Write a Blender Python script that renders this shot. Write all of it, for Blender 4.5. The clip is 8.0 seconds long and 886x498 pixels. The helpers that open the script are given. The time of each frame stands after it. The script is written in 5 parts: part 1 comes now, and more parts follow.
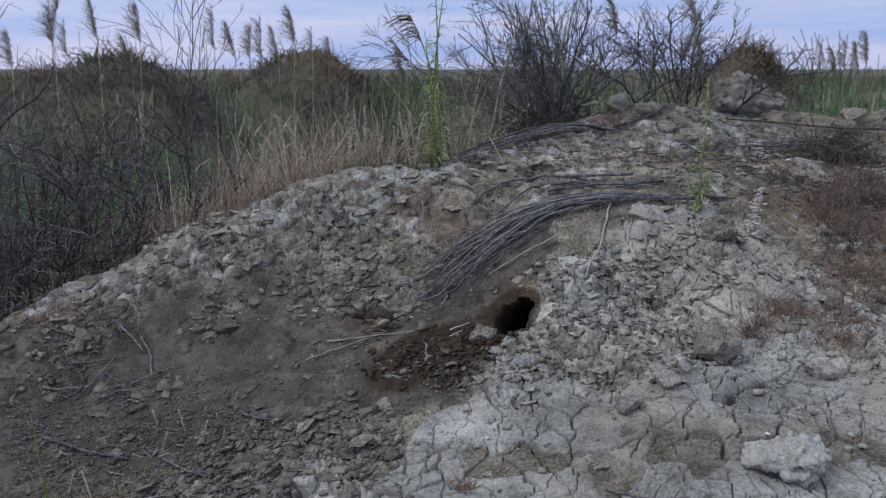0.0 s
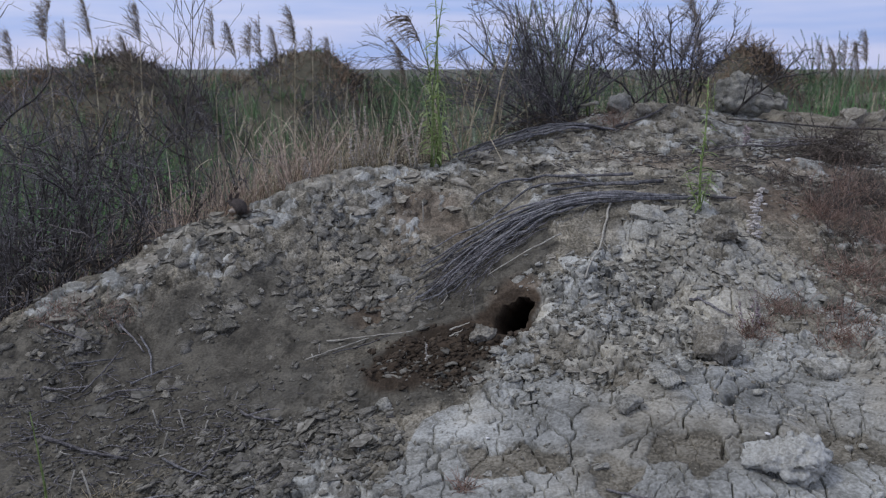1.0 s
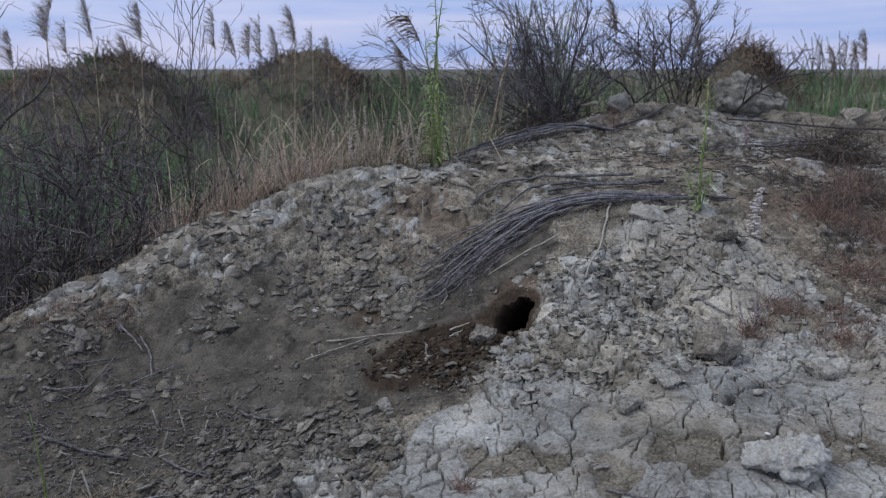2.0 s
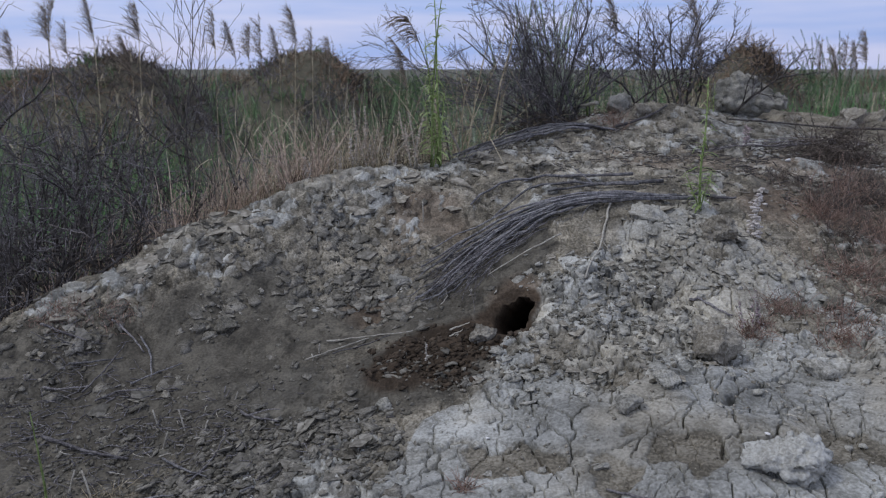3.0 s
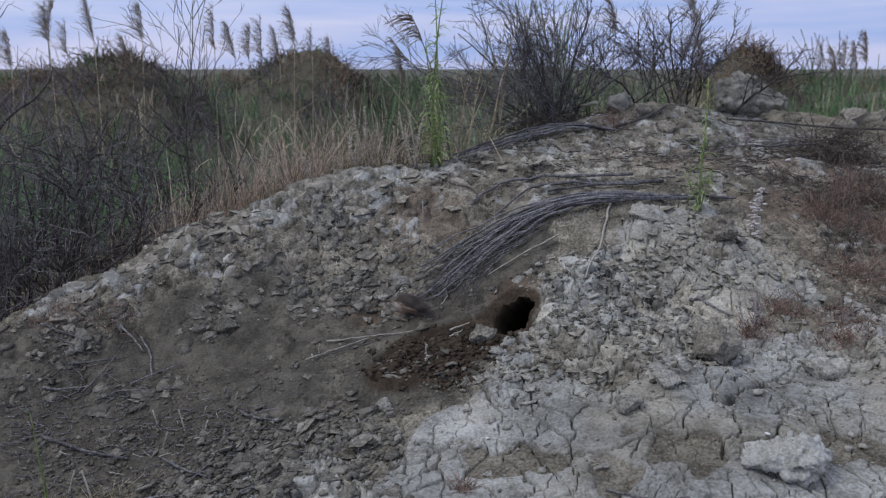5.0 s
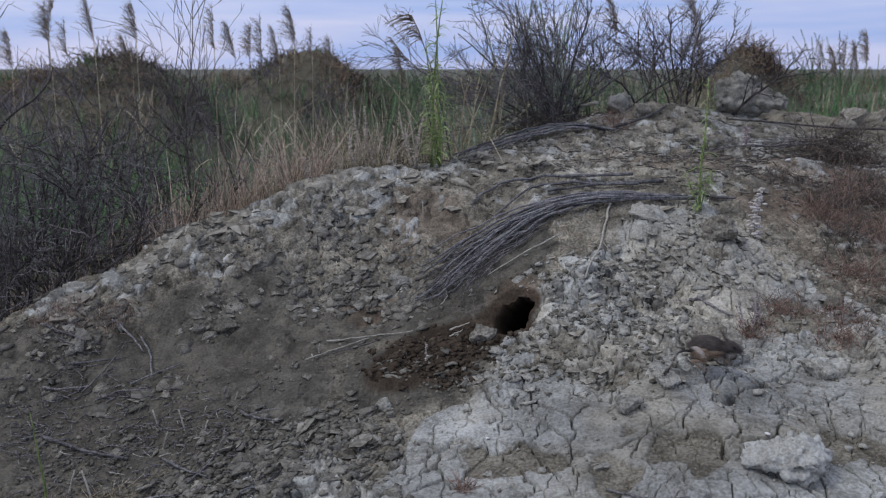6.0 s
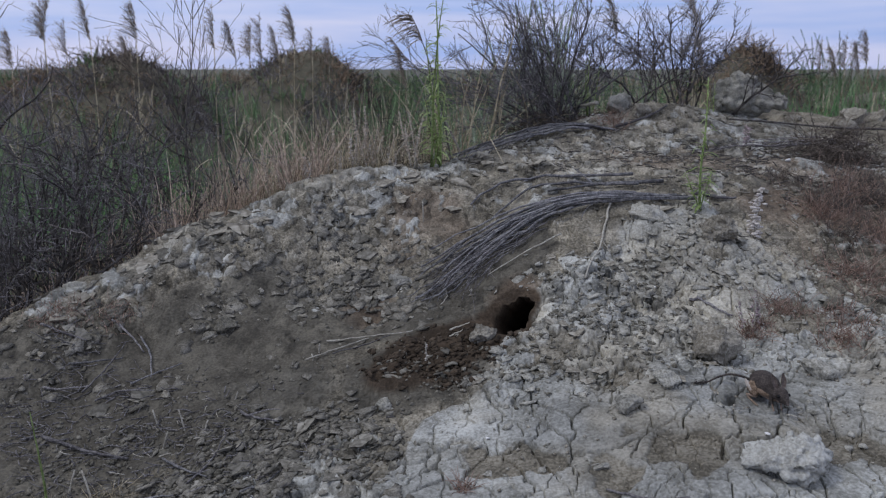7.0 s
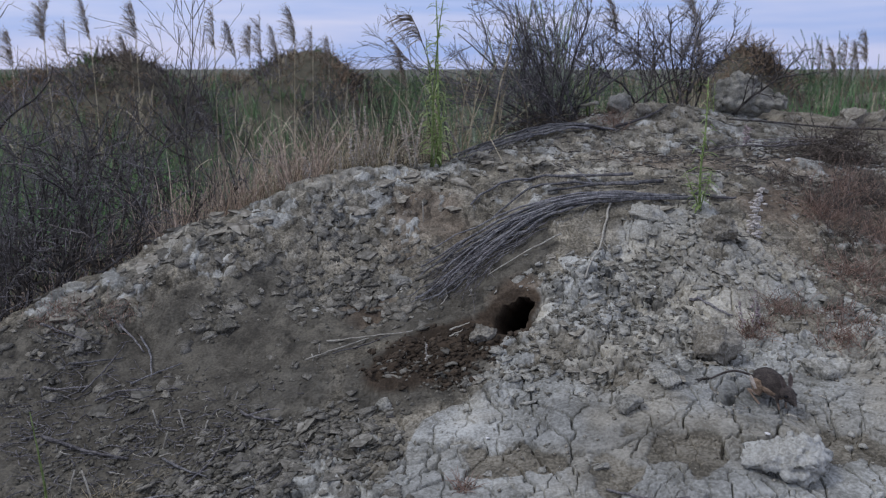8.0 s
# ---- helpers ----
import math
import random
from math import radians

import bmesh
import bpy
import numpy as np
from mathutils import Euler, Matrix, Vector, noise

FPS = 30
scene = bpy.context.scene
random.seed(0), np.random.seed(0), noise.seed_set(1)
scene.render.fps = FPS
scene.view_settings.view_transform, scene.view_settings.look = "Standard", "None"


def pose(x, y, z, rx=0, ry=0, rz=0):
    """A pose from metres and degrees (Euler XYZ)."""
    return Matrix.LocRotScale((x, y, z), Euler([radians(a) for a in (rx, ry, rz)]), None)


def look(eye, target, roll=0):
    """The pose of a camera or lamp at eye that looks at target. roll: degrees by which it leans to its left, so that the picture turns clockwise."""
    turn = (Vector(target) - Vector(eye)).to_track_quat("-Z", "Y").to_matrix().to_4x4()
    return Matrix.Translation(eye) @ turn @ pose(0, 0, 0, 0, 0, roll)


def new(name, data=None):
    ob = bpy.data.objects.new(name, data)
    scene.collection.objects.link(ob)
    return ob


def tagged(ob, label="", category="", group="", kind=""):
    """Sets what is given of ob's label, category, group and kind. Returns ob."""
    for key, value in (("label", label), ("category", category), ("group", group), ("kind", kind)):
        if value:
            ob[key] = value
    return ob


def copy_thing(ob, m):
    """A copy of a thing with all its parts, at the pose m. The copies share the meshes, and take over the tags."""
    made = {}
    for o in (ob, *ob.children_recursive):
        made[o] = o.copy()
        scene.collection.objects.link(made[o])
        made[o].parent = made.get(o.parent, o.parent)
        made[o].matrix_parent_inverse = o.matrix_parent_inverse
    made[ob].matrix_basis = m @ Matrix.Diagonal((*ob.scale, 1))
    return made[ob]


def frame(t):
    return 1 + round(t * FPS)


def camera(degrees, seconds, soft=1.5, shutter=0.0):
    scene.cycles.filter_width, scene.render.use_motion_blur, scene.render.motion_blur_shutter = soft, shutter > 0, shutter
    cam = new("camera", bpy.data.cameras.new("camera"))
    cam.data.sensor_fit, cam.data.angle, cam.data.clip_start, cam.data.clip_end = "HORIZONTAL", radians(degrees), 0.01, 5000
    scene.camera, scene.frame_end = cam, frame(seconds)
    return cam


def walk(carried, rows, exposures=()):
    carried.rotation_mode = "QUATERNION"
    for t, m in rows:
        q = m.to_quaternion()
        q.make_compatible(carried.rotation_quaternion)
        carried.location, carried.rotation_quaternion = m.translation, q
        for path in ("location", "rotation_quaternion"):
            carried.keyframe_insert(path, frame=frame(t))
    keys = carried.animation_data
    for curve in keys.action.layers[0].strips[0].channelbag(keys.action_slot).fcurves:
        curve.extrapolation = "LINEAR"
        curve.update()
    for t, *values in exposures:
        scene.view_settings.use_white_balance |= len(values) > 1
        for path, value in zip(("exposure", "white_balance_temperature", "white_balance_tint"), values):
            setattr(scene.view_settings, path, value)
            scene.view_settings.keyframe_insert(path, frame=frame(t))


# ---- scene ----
# camera on a tripod beside the mound
cam = camera(55, 8.0, soft=1.15, shutter=0.8)
cam.data.dof.use_dof, cam.data.dof.focus_distance, cam.data.dof.aperture_fstop = True, 1.8, 7.5
EYE = pose(0, 0, 1.4, 90 - 11.96, 0, 0)
walk(cam, [(0.0, EYE), (8.0, EYE)], exposures=[(0.0, 0.0), (8.0, 0.0)])

# ---- dusk sky and light ----
world = bpy.data.worlds.new("world")
scene.world = world
world.use_nodes = True


def sky():
    nt = world.node_tree
    n, l = nt.nodes, nt.links
    n.clear()
    out = n.new("ShaderNodeOutputWorld")
    back = n.new("ShaderNodeBackground")
    back.inputs["Strength"].default_value = 1.0
    air = n.new("ShaderNodeTexSky")
    air.sky_type = "NISHITA"
    air.sun_disc = False
    air.sun_elevation, air.sun_rotation = radians(40), radians(-60)
    air.air_density, air.dust_density = 1.0, 1.5
    dim = n.new("ShaderNodeVectorMath")
    dim.operation = "SCALE"
    dim.inputs["Scale"].default_value = 0.08
    l.new(air.outputs["Color"], dim.inputs[0])
    # thin evening cloud: flat streaks of lilac white over blue
    where = n.new("ShaderNodeTexCoord")
    flat = n.new("ShaderNodeMapping")
    flat.inputs["Scale"].default_value = (1.2, 1.2, 14.0)
    l.new(where.outputs["Generated"], flat.inputs["Vector"])
    streak = n.new("ShaderNodeTexNoise")
    streak.inputs["Scale"].default_value = 2.2
    streak.inputs["Detail"].default_value = 5.0
    l.new(flat.outputs["Vector"], streak.inputs["Vector"])
    ramp = n.new("ShaderNodeValToRGB")
    ramp.color_ramp.elements[0].position, ramp.color_ramp.elements[0].color = 0.38, (0.37, 0.50, 0.90, 1)
    ramp.color_ramp.elements[1].position, ramp.color_ramp.elements[1].color = 0.62, (0.62, 0.66, 0.95, 1)
    l.new(streak.outputs["Fac"], ramp.inputs["Fac"])
    # the cloud sheet thickens and pales overhead
    split = n.new("ShaderNodeSeparateXYZ")
    l.new(where.outputs["Generated"], split.inputs["Vector"])
    high = n.new("ShaderNodeMapRange")
    high.inputs["From Min"].default_value, high.inputs["From Max"].default_value = 0.12, 0.7
    l.new(split.outputs["Z"], high.inputs["Value"])
    veil = n.new("ShaderNodeMixRGB")
    veil.inputs["Color2"].default_value = (0.60, 0.66, 0.86, 1)
    l.new(high.outputs["Result"], veil.inputs["Fac"])
    l.new(ramp.outputs["Color"], veil.inputs["Color1"])
    mix = n.new("ShaderNodeMixRGB")
    mix.inputs["Fac"].default_value = 0.85
    l.new(dim.outputs["Vector"], mix.inputs["Color1"])
    l.new(veil.outputs["Color"], mix.inputs["Color2"])
    l.new(mix.outputs["Color"], back.inputs["Color"])
    l.new(back.outputs["Background"], out.inputs["Surface"])


sky()
sun = new("sun", bpy.data.lights.new("sun", "SUN"))
sun.data.energy, sun.data.angle, sun.data.color = 1.12, radians(16), (0.96, 0.97, 1.0)
sun.matrix_world = look((-3.0, -1.0, 4.4), (0, 0, 0))


# ---- materials ----
def material(name, tones, scale=30.0, rough=0.9, bump=0.2, island=0.0, fine=4.0, attr=None, tone=0.0, thin=0.0):
    """Tones: dark to light colours mixed by two sizes of noise. island: how much each piece differs in lightness.
    attr: (attribute, colour) pairs laid over in turn."""
    m = bpy.data.materials.new(name)
    m.use_nodes = True
    nt = m.node_tree
    n, l = nt.nodes, nt.links
    bsdf = n["Principled BSDF"]
    bsdf.inputs["Roughness"].default_value = rough
    bsdf.inputs["Specular IOR Level"].default_value = 0.25
    where = n.new("ShaderNodeTexCoord")
    big = n.new("ShaderNodeTexNoise")
    big.inputs["Scale"].default_value, big.inputs["Detail"].default_value = scale, 6.0
    small = n.new("ShaderNodeTexNoise")
    small.inputs["Scale"].default_value, small.inputs["Detail"].default_value = scale * fine, 4.0
    l.new(where.outputs["Object"], big.inputs["Vector"])
    l.new(where.outputs["Object"], small.inputs["Vector"])
    blend = n.new("ShaderNodeMath")
    blend.operation = "MULTIPLY_ADD"
    blend.inputs[1].default_value = 0.55
    l.new(small.outputs["Fac"], blend.inputs[0])
    less = n.new("ShaderNodeMath")
    less.operation = "MULTIPLY"
    less.inputs[1].default_value = 0.45
    l.new(big.outputs["Fac"], less.inputs[0])
    l.new(less.outputs["Value"], blend.inputs[2])
    ramp = n.new("ShaderNodeValToRGB")
    el = ramp.color_ramp.elements
    while len(el) < len(tones):
        el.new(0.5)
    for i, c in enumerate(tones):
        el[i].position = 0.40 + 0.20 * i / (len(tones) - 1)
        el[i].color = (*c, 1)
    l.new(blend.outputs["Value"], ramp.inputs["Fac"])
    colour = ramp.outputs["Color"]
    for key, shade, shade2 in attr or ():
        a = n.new("ShaderNodeAttribute")
        a.attribute_name = key
        part_of = a.outputs["Fac"]
        if key == "tan":
            # dust only tints the pale crust
            on = n.new("ShaderNodeAttribute")
            on.attribute_name = "crust"
            both = n.new("ShaderNodeMath")
            both.operation = "MULTIPLY"
            l.new(part_of, both.inputs[0])
            l.new(on.outputs["Fac"], both.inputs[1])
            part_of = both.outputs["Value"]
        two = n.new("ShaderNodeMixRGB")
        two.inputs["Color1"].default_value, two.inputs["Color2"].default_value = (*shade, 1), (*shade2, 1)
        st = n.new("ShaderNodeMapRange")
        st.inputs["From Min"].default_value, st.inputs["From Max"].default_value = 0.40, 0.60
        l.new(blend.outputs["Value"], st.inputs["Value"])
        l.new(st.outputs["Result"], two.inputs["Fac"])
        over = n.new("ShaderNodeMixRGB")
        l.new(part_of, over.inputs["Fac"])
        l.new(colour, over.inputs["Color1"])
        l.new(two.outputs["Color"], over.inputs["Color2"])
        colour = over.outputs["Color"]
    if tone:
        a = n.new("ShaderNodeAttribute")
        a.attribute_name = "tone"
        span = n.new("ShaderNodeMath")
        span.operation = "MULTIPLY_ADD"
        span.inputs[1].default_value, span.inputs[2].default_value = tone, 1.0
        l.new(a.outputs["Fac"], span.inputs[0])
        gain = n.new("ShaderNodeVectorMath")
        gain.operation = "SCALE"
        l.new(colour, gain.inputs[0])
        l.new(span.outputs["Value"], gain.inputs["Scale"])
        colour = gain.outputs["Vector"]
    if island:
        geo = n.new("ShaderNodeNewGeometry")
        info = n.new("ShaderNodeObjectInfo")
        both = n.new("ShaderNodeMath")
        both.operation = "ADD"
        l.new(geo.outputs["Random Per Island"], both.inputs[0])
        l.new(info.outputs["Random"], both.inputs[1])
        one = n.new("ShaderNodeMath")
        one.operation = "FRACT"
        l.new(both.outputs["Value"], one.inputs[0])
        span = n.new("ShaderNodeMapRange")
        span.inputs["To Min"].default_value, span.inputs["To Max"].default_value = 1 - island, 1 + island
        l.new(one.outputs["Value"], span.inputs["Value"])
        gain = n.new("ShaderNodeVectorMath")
        gain.operation = "SCALE"
        l.new(colour, gain.inputs[0])
        l.new(span.outputs["Result"], gain.inputs["Scale"])
        colour = gain.outputs["Vector"]
    l.new(colour, bsdf.inputs["Base Color"])
    if thin:
        # light comes through thin leaves
        glow = n.new("ShaderNodeBsdfTranslucent")
        l.new(colour, glow.inputs["Color"])
        both = n.new("ShaderNodeMixShader")
        both.inputs["Fac"].default_value = thin
        l.new(bsdf.outputs["BSDF"], both.inputs[1])
        l.new(glow.outputs["BSDF"], both.inputs[2])
        l.new(both.outputs["Shader"], n["Material Output"].inputs["Surface"])
    if bump:
        relief = n.new("ShaderNodeBump")
        relief.inputs["Strength"].default_value, relief.inputs["Distance"].default_value = bump, 0.004
        l.new(blend.outputs["Value"], relief.inputs["Height"])
        l.new(relief.outputs["Normal"], bsdf.inputs["Normal"])
    return m


SOIL = material("soil", [(0.075, 0.065, 0.047), (0.15, 0.13, 0.095), (0.24, 0.215, 0.165)], 16, 0.95, 1.0, fine=11, tone=0.95,
                attr=[("silt", (0.060, 0.053, 0.041), (0.118, 0.106, 0.082)),
                      ("rust", (0.11, 0.073, 0.046), (0.185, 0.124, 0.08)),
                      ("crust", (0.185, 0.181, 0.158), (0.368, 0.364, 0.331)),
                      ("tan", (0.20, 0.178, 0.135), (0.335, 0.305, 0.24)),
                      ("fresh", (0.035, 0.025, 0.016), (0.07, 0.05, 0.033)),
                      ("marsh", (0.08, 0.082, 0.055), (0.15, 0.14, 0.10))])
CLOD_GREY = material("dry_clay", [(0.20, 0.19, 0.155), (0.31, 0.295, 0.25), (0.42, 0.40, 0.345)], 40, 0.95, 1.0, 0.2, 6)
CLOD_BROWN = material("brown_clay", [(0.082, 0.074, 0.057), (0.138, 0.126, 0.099), (0.21, 0.194, 0.157)], 40, 0.95, 1.0, 0.25, 6)
CLOD_MIXED = material("weathered_clay", [(0.15, 0.132, 0.10), (0.24, 0.217, 0.173), (0.36, 0.332, 0.275)], 22, 0.95, 1.0, 0.1, 9)
FLAKE_CLAY = material("mud_flake", [(0.10, 0.091, 0.072), (0.165, 0.152, 0.124), (0.25, 0.232, 0.194)], 40, 0.95, 0.8, 0.3, 6)
PALE_CRUST = material("pale_crust", [(0.30, 0.29, 0.255), (0.40, 0.39, 0.345), (0.50, 0.49, 0.445)], 25, 0.95, 1.0, 0.1, 8)
CLOD_DARK = material("damp_earth", [(0.03, 0.022, 0.014), (0.055, 0.04, 0.027), (0.085, 0.063, 0.042)], 40, 0.95, 0.7, 0.25, 5)
TWIG_GREY = material("grey_twig", [(0.07, 0.064, 0.066), (0.13, 0.12, 0.12), (0.22, 0.205, 0.195)], 60, 0.85, 0.3, 0.4)
TWIG_DARK = material("dark_twig", [(0.042, 0.037, 0.035), (0.078, 0.069, 0.064), (0.14, 0.125, 0.11)], 60, 0.85, 0.3, 0.4)
TWIG_PALE = material("bleached_twig", [(0.26, 0.235, 0.19), (0.38, 0.35, 0.29), (0.48, 0.45, 0.38)], 60, 0.85, 0.3, 0.2)
BUSH_TWIG = material("bush_twig", [(0.085, 0.077, 0.08), (0.155, 0.142, 0.144), (0.26, 0.24, 0.235)], 60, 0.85, 0.2, 0.5)
BUSH_DARK = material("bush_fine_twig", [(0.05, 0.045, 0.048), (0.092, 0.083, 0.085), (0.16, 0.147, 0.145)], 60, 0.85, 0.2, 0.5)
TANGLE = material("brown_stem", [(0.075, 0.06, 0.048), (0.135, 0.11, 0.09), (0.21, 0.175, 0.145)], 60, 0.9, 0.2, 0.5)
SHRUB_TWIG = material("shrub_twig", [(0.10, 0.086, 0.082), (0.18, 0.158, 0.15), (0.28, 0.25, 0.235)], 60, 0.85, 0.2, 0.5)
BRUSH = material("cut_twig", [(0.085, 0.081, 0.082), (0.15, 0.144, 0.145), (0.25, 0.24, 0.235)], 60, 0.85, 0.3, 0.4)
STRAW = material("straw", [(0.26, 0.215, 0.14), (0.41, 0.35, 0.24), (0.56, 0.49, 0.36)], 20, 0.8, 0.0, 0.5, thin=0.35)
BROWN_STRAW = material("brown_straw", [(0.28, 0.21, 0.16), (0.45, 0.35, 0.27), (0.62, 0.51, 0.41)], 20, 0.85, 0.0, 0.5, thin=0.3)
RUST = material("rust_brush", [(0.15, 0.105, 0.07), (0.25, 0.175, 0.115), (0.36, 0.265, 0.18)], 3, 0.9, 0.0, 0.45)
GREEN = material("reed_green", [(0.10, 0.155, 0.075), (0.16, 0.235, 0.115), (0.24, 0.32, 0.17)], 5, 0.7, 0.0, 0.45, thin=0.45)
GREY_GREEN = material("grey_green_blade", [(0.19, 0.235, 0.16), (0.29, 0.345, 0.24), (0.41, 0.46, 0.34)], 5, 0.7, 0.0, 0.45, thin=0.45)
BRIGHT_REED = material("bright_reed", [(0.09, 0.19, 0.07), (0.15, 0.29, 0.11), (0.23, 0.38, 0.16)], 5, 0.7, 0.0, 0.4, thin=0.45)
FRESH_GREEN = material("leaf_green", [(0.21, 0.28, 0.09), (0.31, 0.40, 0.15), (0.42, 0.50, 0.22)], 40, 0.6, 0.0, 0.3, thin=0.4)
PLUME = material("reed_plume", [(0.27, 0.215, 0.165), (0.40, 0.33, 0.26), (0.54, 0.46, 0.38)], 30, 0.9, 0.0, 0.35, thin=0.55)
# ---- lie of the land ----
def smooth(a):
    a = np.clip(a, 0, 1)
    return a * a * (3 - 2 * a)


def chance(i, j, k):
    """A repeatable random number in 0..1 for whole numbers."""
    h = (i.astype(np.int64) * 374761393 + j.astype(np.int64) * 668265263 + k * 2147483647 + 1013904223) & 0xFFFFFFFF
    h = ((h ^ (h >> 13)) * 1274126177) & 0xFFFFFFFF
    h = ((h ^ (h >> 16)) * 2246822519) & 0xFFFFFFFF
    return ((h ^ (h >> 15)) & 0xFFFFFF) / 16777216.0


def wave(x, y, k):
    """Smooth noise, -1..1, about one swell to a unit."""
    i, j = np.floor(x), np.floor(y)
    u, v = smooth(x - i), smooth(y - j)
    a = chance(i, j, k) * (1 - u) + chance(i + 1, j, k) * u
    b = chance(i, j + 1, k) * (1 - u) + chance(i + 1, j + 1, k) * u
    return 2 * (a * (1 - v) + b * v) - 1


def rough(x, y, k, octaves=4):
    z, amp = 0, 1.0
    for o in range(octaves):
        z = z + amp * wave(x * 2 ** o + 17.3 * o, y * 2 ** o + 5.1 * o, k + o)
        amp *= 0.5
    return z


def scramble(i, j, k):
    """24 repeatable random bits for whole numbers."""
    h = i * np.uint32(374761393) + j * np.uint32(668265263) + np.uint32((k * 3266489917 + 1013904223) & 0xFFFFFFFF)
    h = (h ^ (h >> np.uint32(13))) * np.uint32(1274126177)
    h = (h ^ (h >> np.uint32(16))) * np.uint32(2246822519)
    return (h ^ (h >> np.uint32(15))) & np.uint32(0xFFFFFF)


def plates(x, y, k):
    """Broken cells about one unit wide: gap to the next cell, three random numbers of the cell, offset from its middle."""
    x, y = np.asarray(x, np.float32), np.asarray(y, np.float32)
    i0, j0 = np.floor(x), np.floor(y)
    fx, fy = x - i0, y - j0
    i0, j0 = i0.astype(np.int32).astype(np.uint32), j0.astype(np.int32).astype(np.uint32)
    f1 = np.full(x.shape, 9.0, np.float32)
    f2 = f1.copy()
    won = np.zeros(x.shape, np.uint32)
    ox, oy = np.zeros(x.shape, np.float32), np.zeros(x.shape, np.float32)
    for di in (-1, 0, 1):
        for dj in (-1, 0, 1):
            h = scramble(i0 + np.uint32(di & 0xFFFFFFFF), j0 + np.uint32(dj & 0xFFFFFFFF), k)
            dx = fx - di - (h & np.uint32(4095)) / np.float32(4096)
            dy = fy - dj - (h >> np.uint32(12)) / np.float32(4096)
            d = np.sqrt(dx * dx + dy * dy)
            near = d < f1
            f2 = np.where(near, f1, np.minimum(f2, d))
            f1 = np.where(near, d, f1)
            ox, oy = np.where(near, dx, ox), np.where(near, dy, oy)
            won = np.where(near, h, won)
    a, b, c = (scramble(won, won, k + m) / np.float32(16777216) for m in (11, 12, 13))
    return f2 - f1, a, b, c, ox, oy


SWELLS = [  # x, y, radius, height of the swells and dips of the mound
    (3.13, 4.21, 0.94, 0.957), (-0.19, -2.45, 1.46, -0.236), (-0.67, 2.78, 0.42, -0.662), (-0.25, -0.06, 1.24, -0.409),
    (0.29, 3.19, 0.34, 0.214), (0.40, 2.85, 0.95, 0.574), (1.71, 4.34, 0.83, 0.700), (-0.52, 2.53, 0.49, 1.046),
    (-0.81, 3.14, 0.57, 0.510), (0.84, 0.28, 1.03, -0.172), (0.78, 3.83, 0.51, 1.073), (2.30, 4.42, 1.37, -0.258),
    (0.39, 2.07, 0.29, 0.039), (1.24, 4.70, 0.30, 0.441), (-0.39, 2.35, 0.39, -0.448), (0.81, 3.87, 0.29, -0.556),
    (-1.05, 1.35, 0.80, -0.219), (-1.38, 1.84, 0.94, 0.283), (0.83, 3.57, 0.25, -0.255), (-1.10, 2.03, 0.27, 0.148),
    (-2.61, 2.80, 0.63, 0.557), (1.85, 3.38, 1.07, 0.582), (-0.19, -0.08, 2.36, 1.057), (2.73, 2.09, 2.17, 0.629)]
RIM = [  # the line of the crest and the rim of the top
    (-1.15, 2.12, 0.16, -0.081), (-1.0, 2.18, 0.16, 0.012), (-0.86, 2.32, 0.16, -0.027), (-0.72, 2.4, 0.16, -0.014), (-0.6, 2.46, 0.16, -0.049),
    (-0.46, 2.52, 0.16, -0.011), (-0.32, 2.62, 0.16, -0.009), (-0.16, 2.7, 0.16, -0.046), (0.0, 2.8, 0.14, 0.014), (0.16, 3.15, 0.2, 0.029),
    (0.38, 3.16, 0.2, -0.033), (0.55, 3.42, 0.22, -0.06), (0.8, 3.42, 0.22, 0.059), (1.05, 3.72, 0.24, -0.361), (1.28, 3.74, 0.22, -0.137),
    (1.52, 3.74, 0.24, 0.032), (1.75, 3.75, 0.26, -0.075), (2.0, 3.9, 0.3, -0.012)]
FAR_MOUNDS = [(-1.9, 12.0, 1.25, 1.52), (-1.5, 11.7, 0.5, 0.16), (-3.8, 9.6, 1.7, 1.45), (-3.3, 9.4, 0.5, 0.14), (3.35, 10.0, 1.1, 1.44), (3.5, 9.8, 0.4, 0.16), (5.6, 11.0, 1.4, 0.95),
              (-8.0, 16.0, 2.4, 0.9), (0.6, 22.0, 3.0, 0.4), (9.5, 18.0, 3.0, 0.9)]


def lie(x, y):
    z = 0
    for cx, cy, r, h in SWELLS + RIM + FAR_MOUNDS:
        z = z + h * np.exp(-((x - cx) ** 2 + (y - cy) ** 2) / r ** 2)
    return z


def spots(x, y, discs):
    """0..1 inside soft discs (x, y, radius)."""
    m = np.full(np.shape(x), -9.0)
    for cx, cy, r in discs:
        m = np.maximum(m, 1 - np.hypot(x - cx, y - cy) / r)
    return m


CRUST_EDGE_Y = [1.0, 1.31, 1.54, 1.72, 1.94, 2.10, 2.34, 2.49, 2.8]
CRUST_EDGE_X = [-0.30, -0.175, -0.09, 0.08, 0.21, 0.38, 0.65, 0.78, 1.0]
CREST_SLABS = [(-0.27, 2.42, 0.15), (-0.36, 2.52, 0.13), (-0.15, 2.60, 0.15), (0.0, 2.68, 0.13), (-0.50, 2.40, 0.12),
               (-0.66, 2.25, 0.15), (-0.80, 2.15, 0.11), (-0.95, 2.05, 0.10), (0.47, 2.62, 0.14), (-0.12, 2.11, 0.05),
               (-0.22, 1.36, 0.14), (-0.33, 1.43, 0.10), (-0.15, 1.50, 0.09), (-0.42, 1.38, 0.10)]
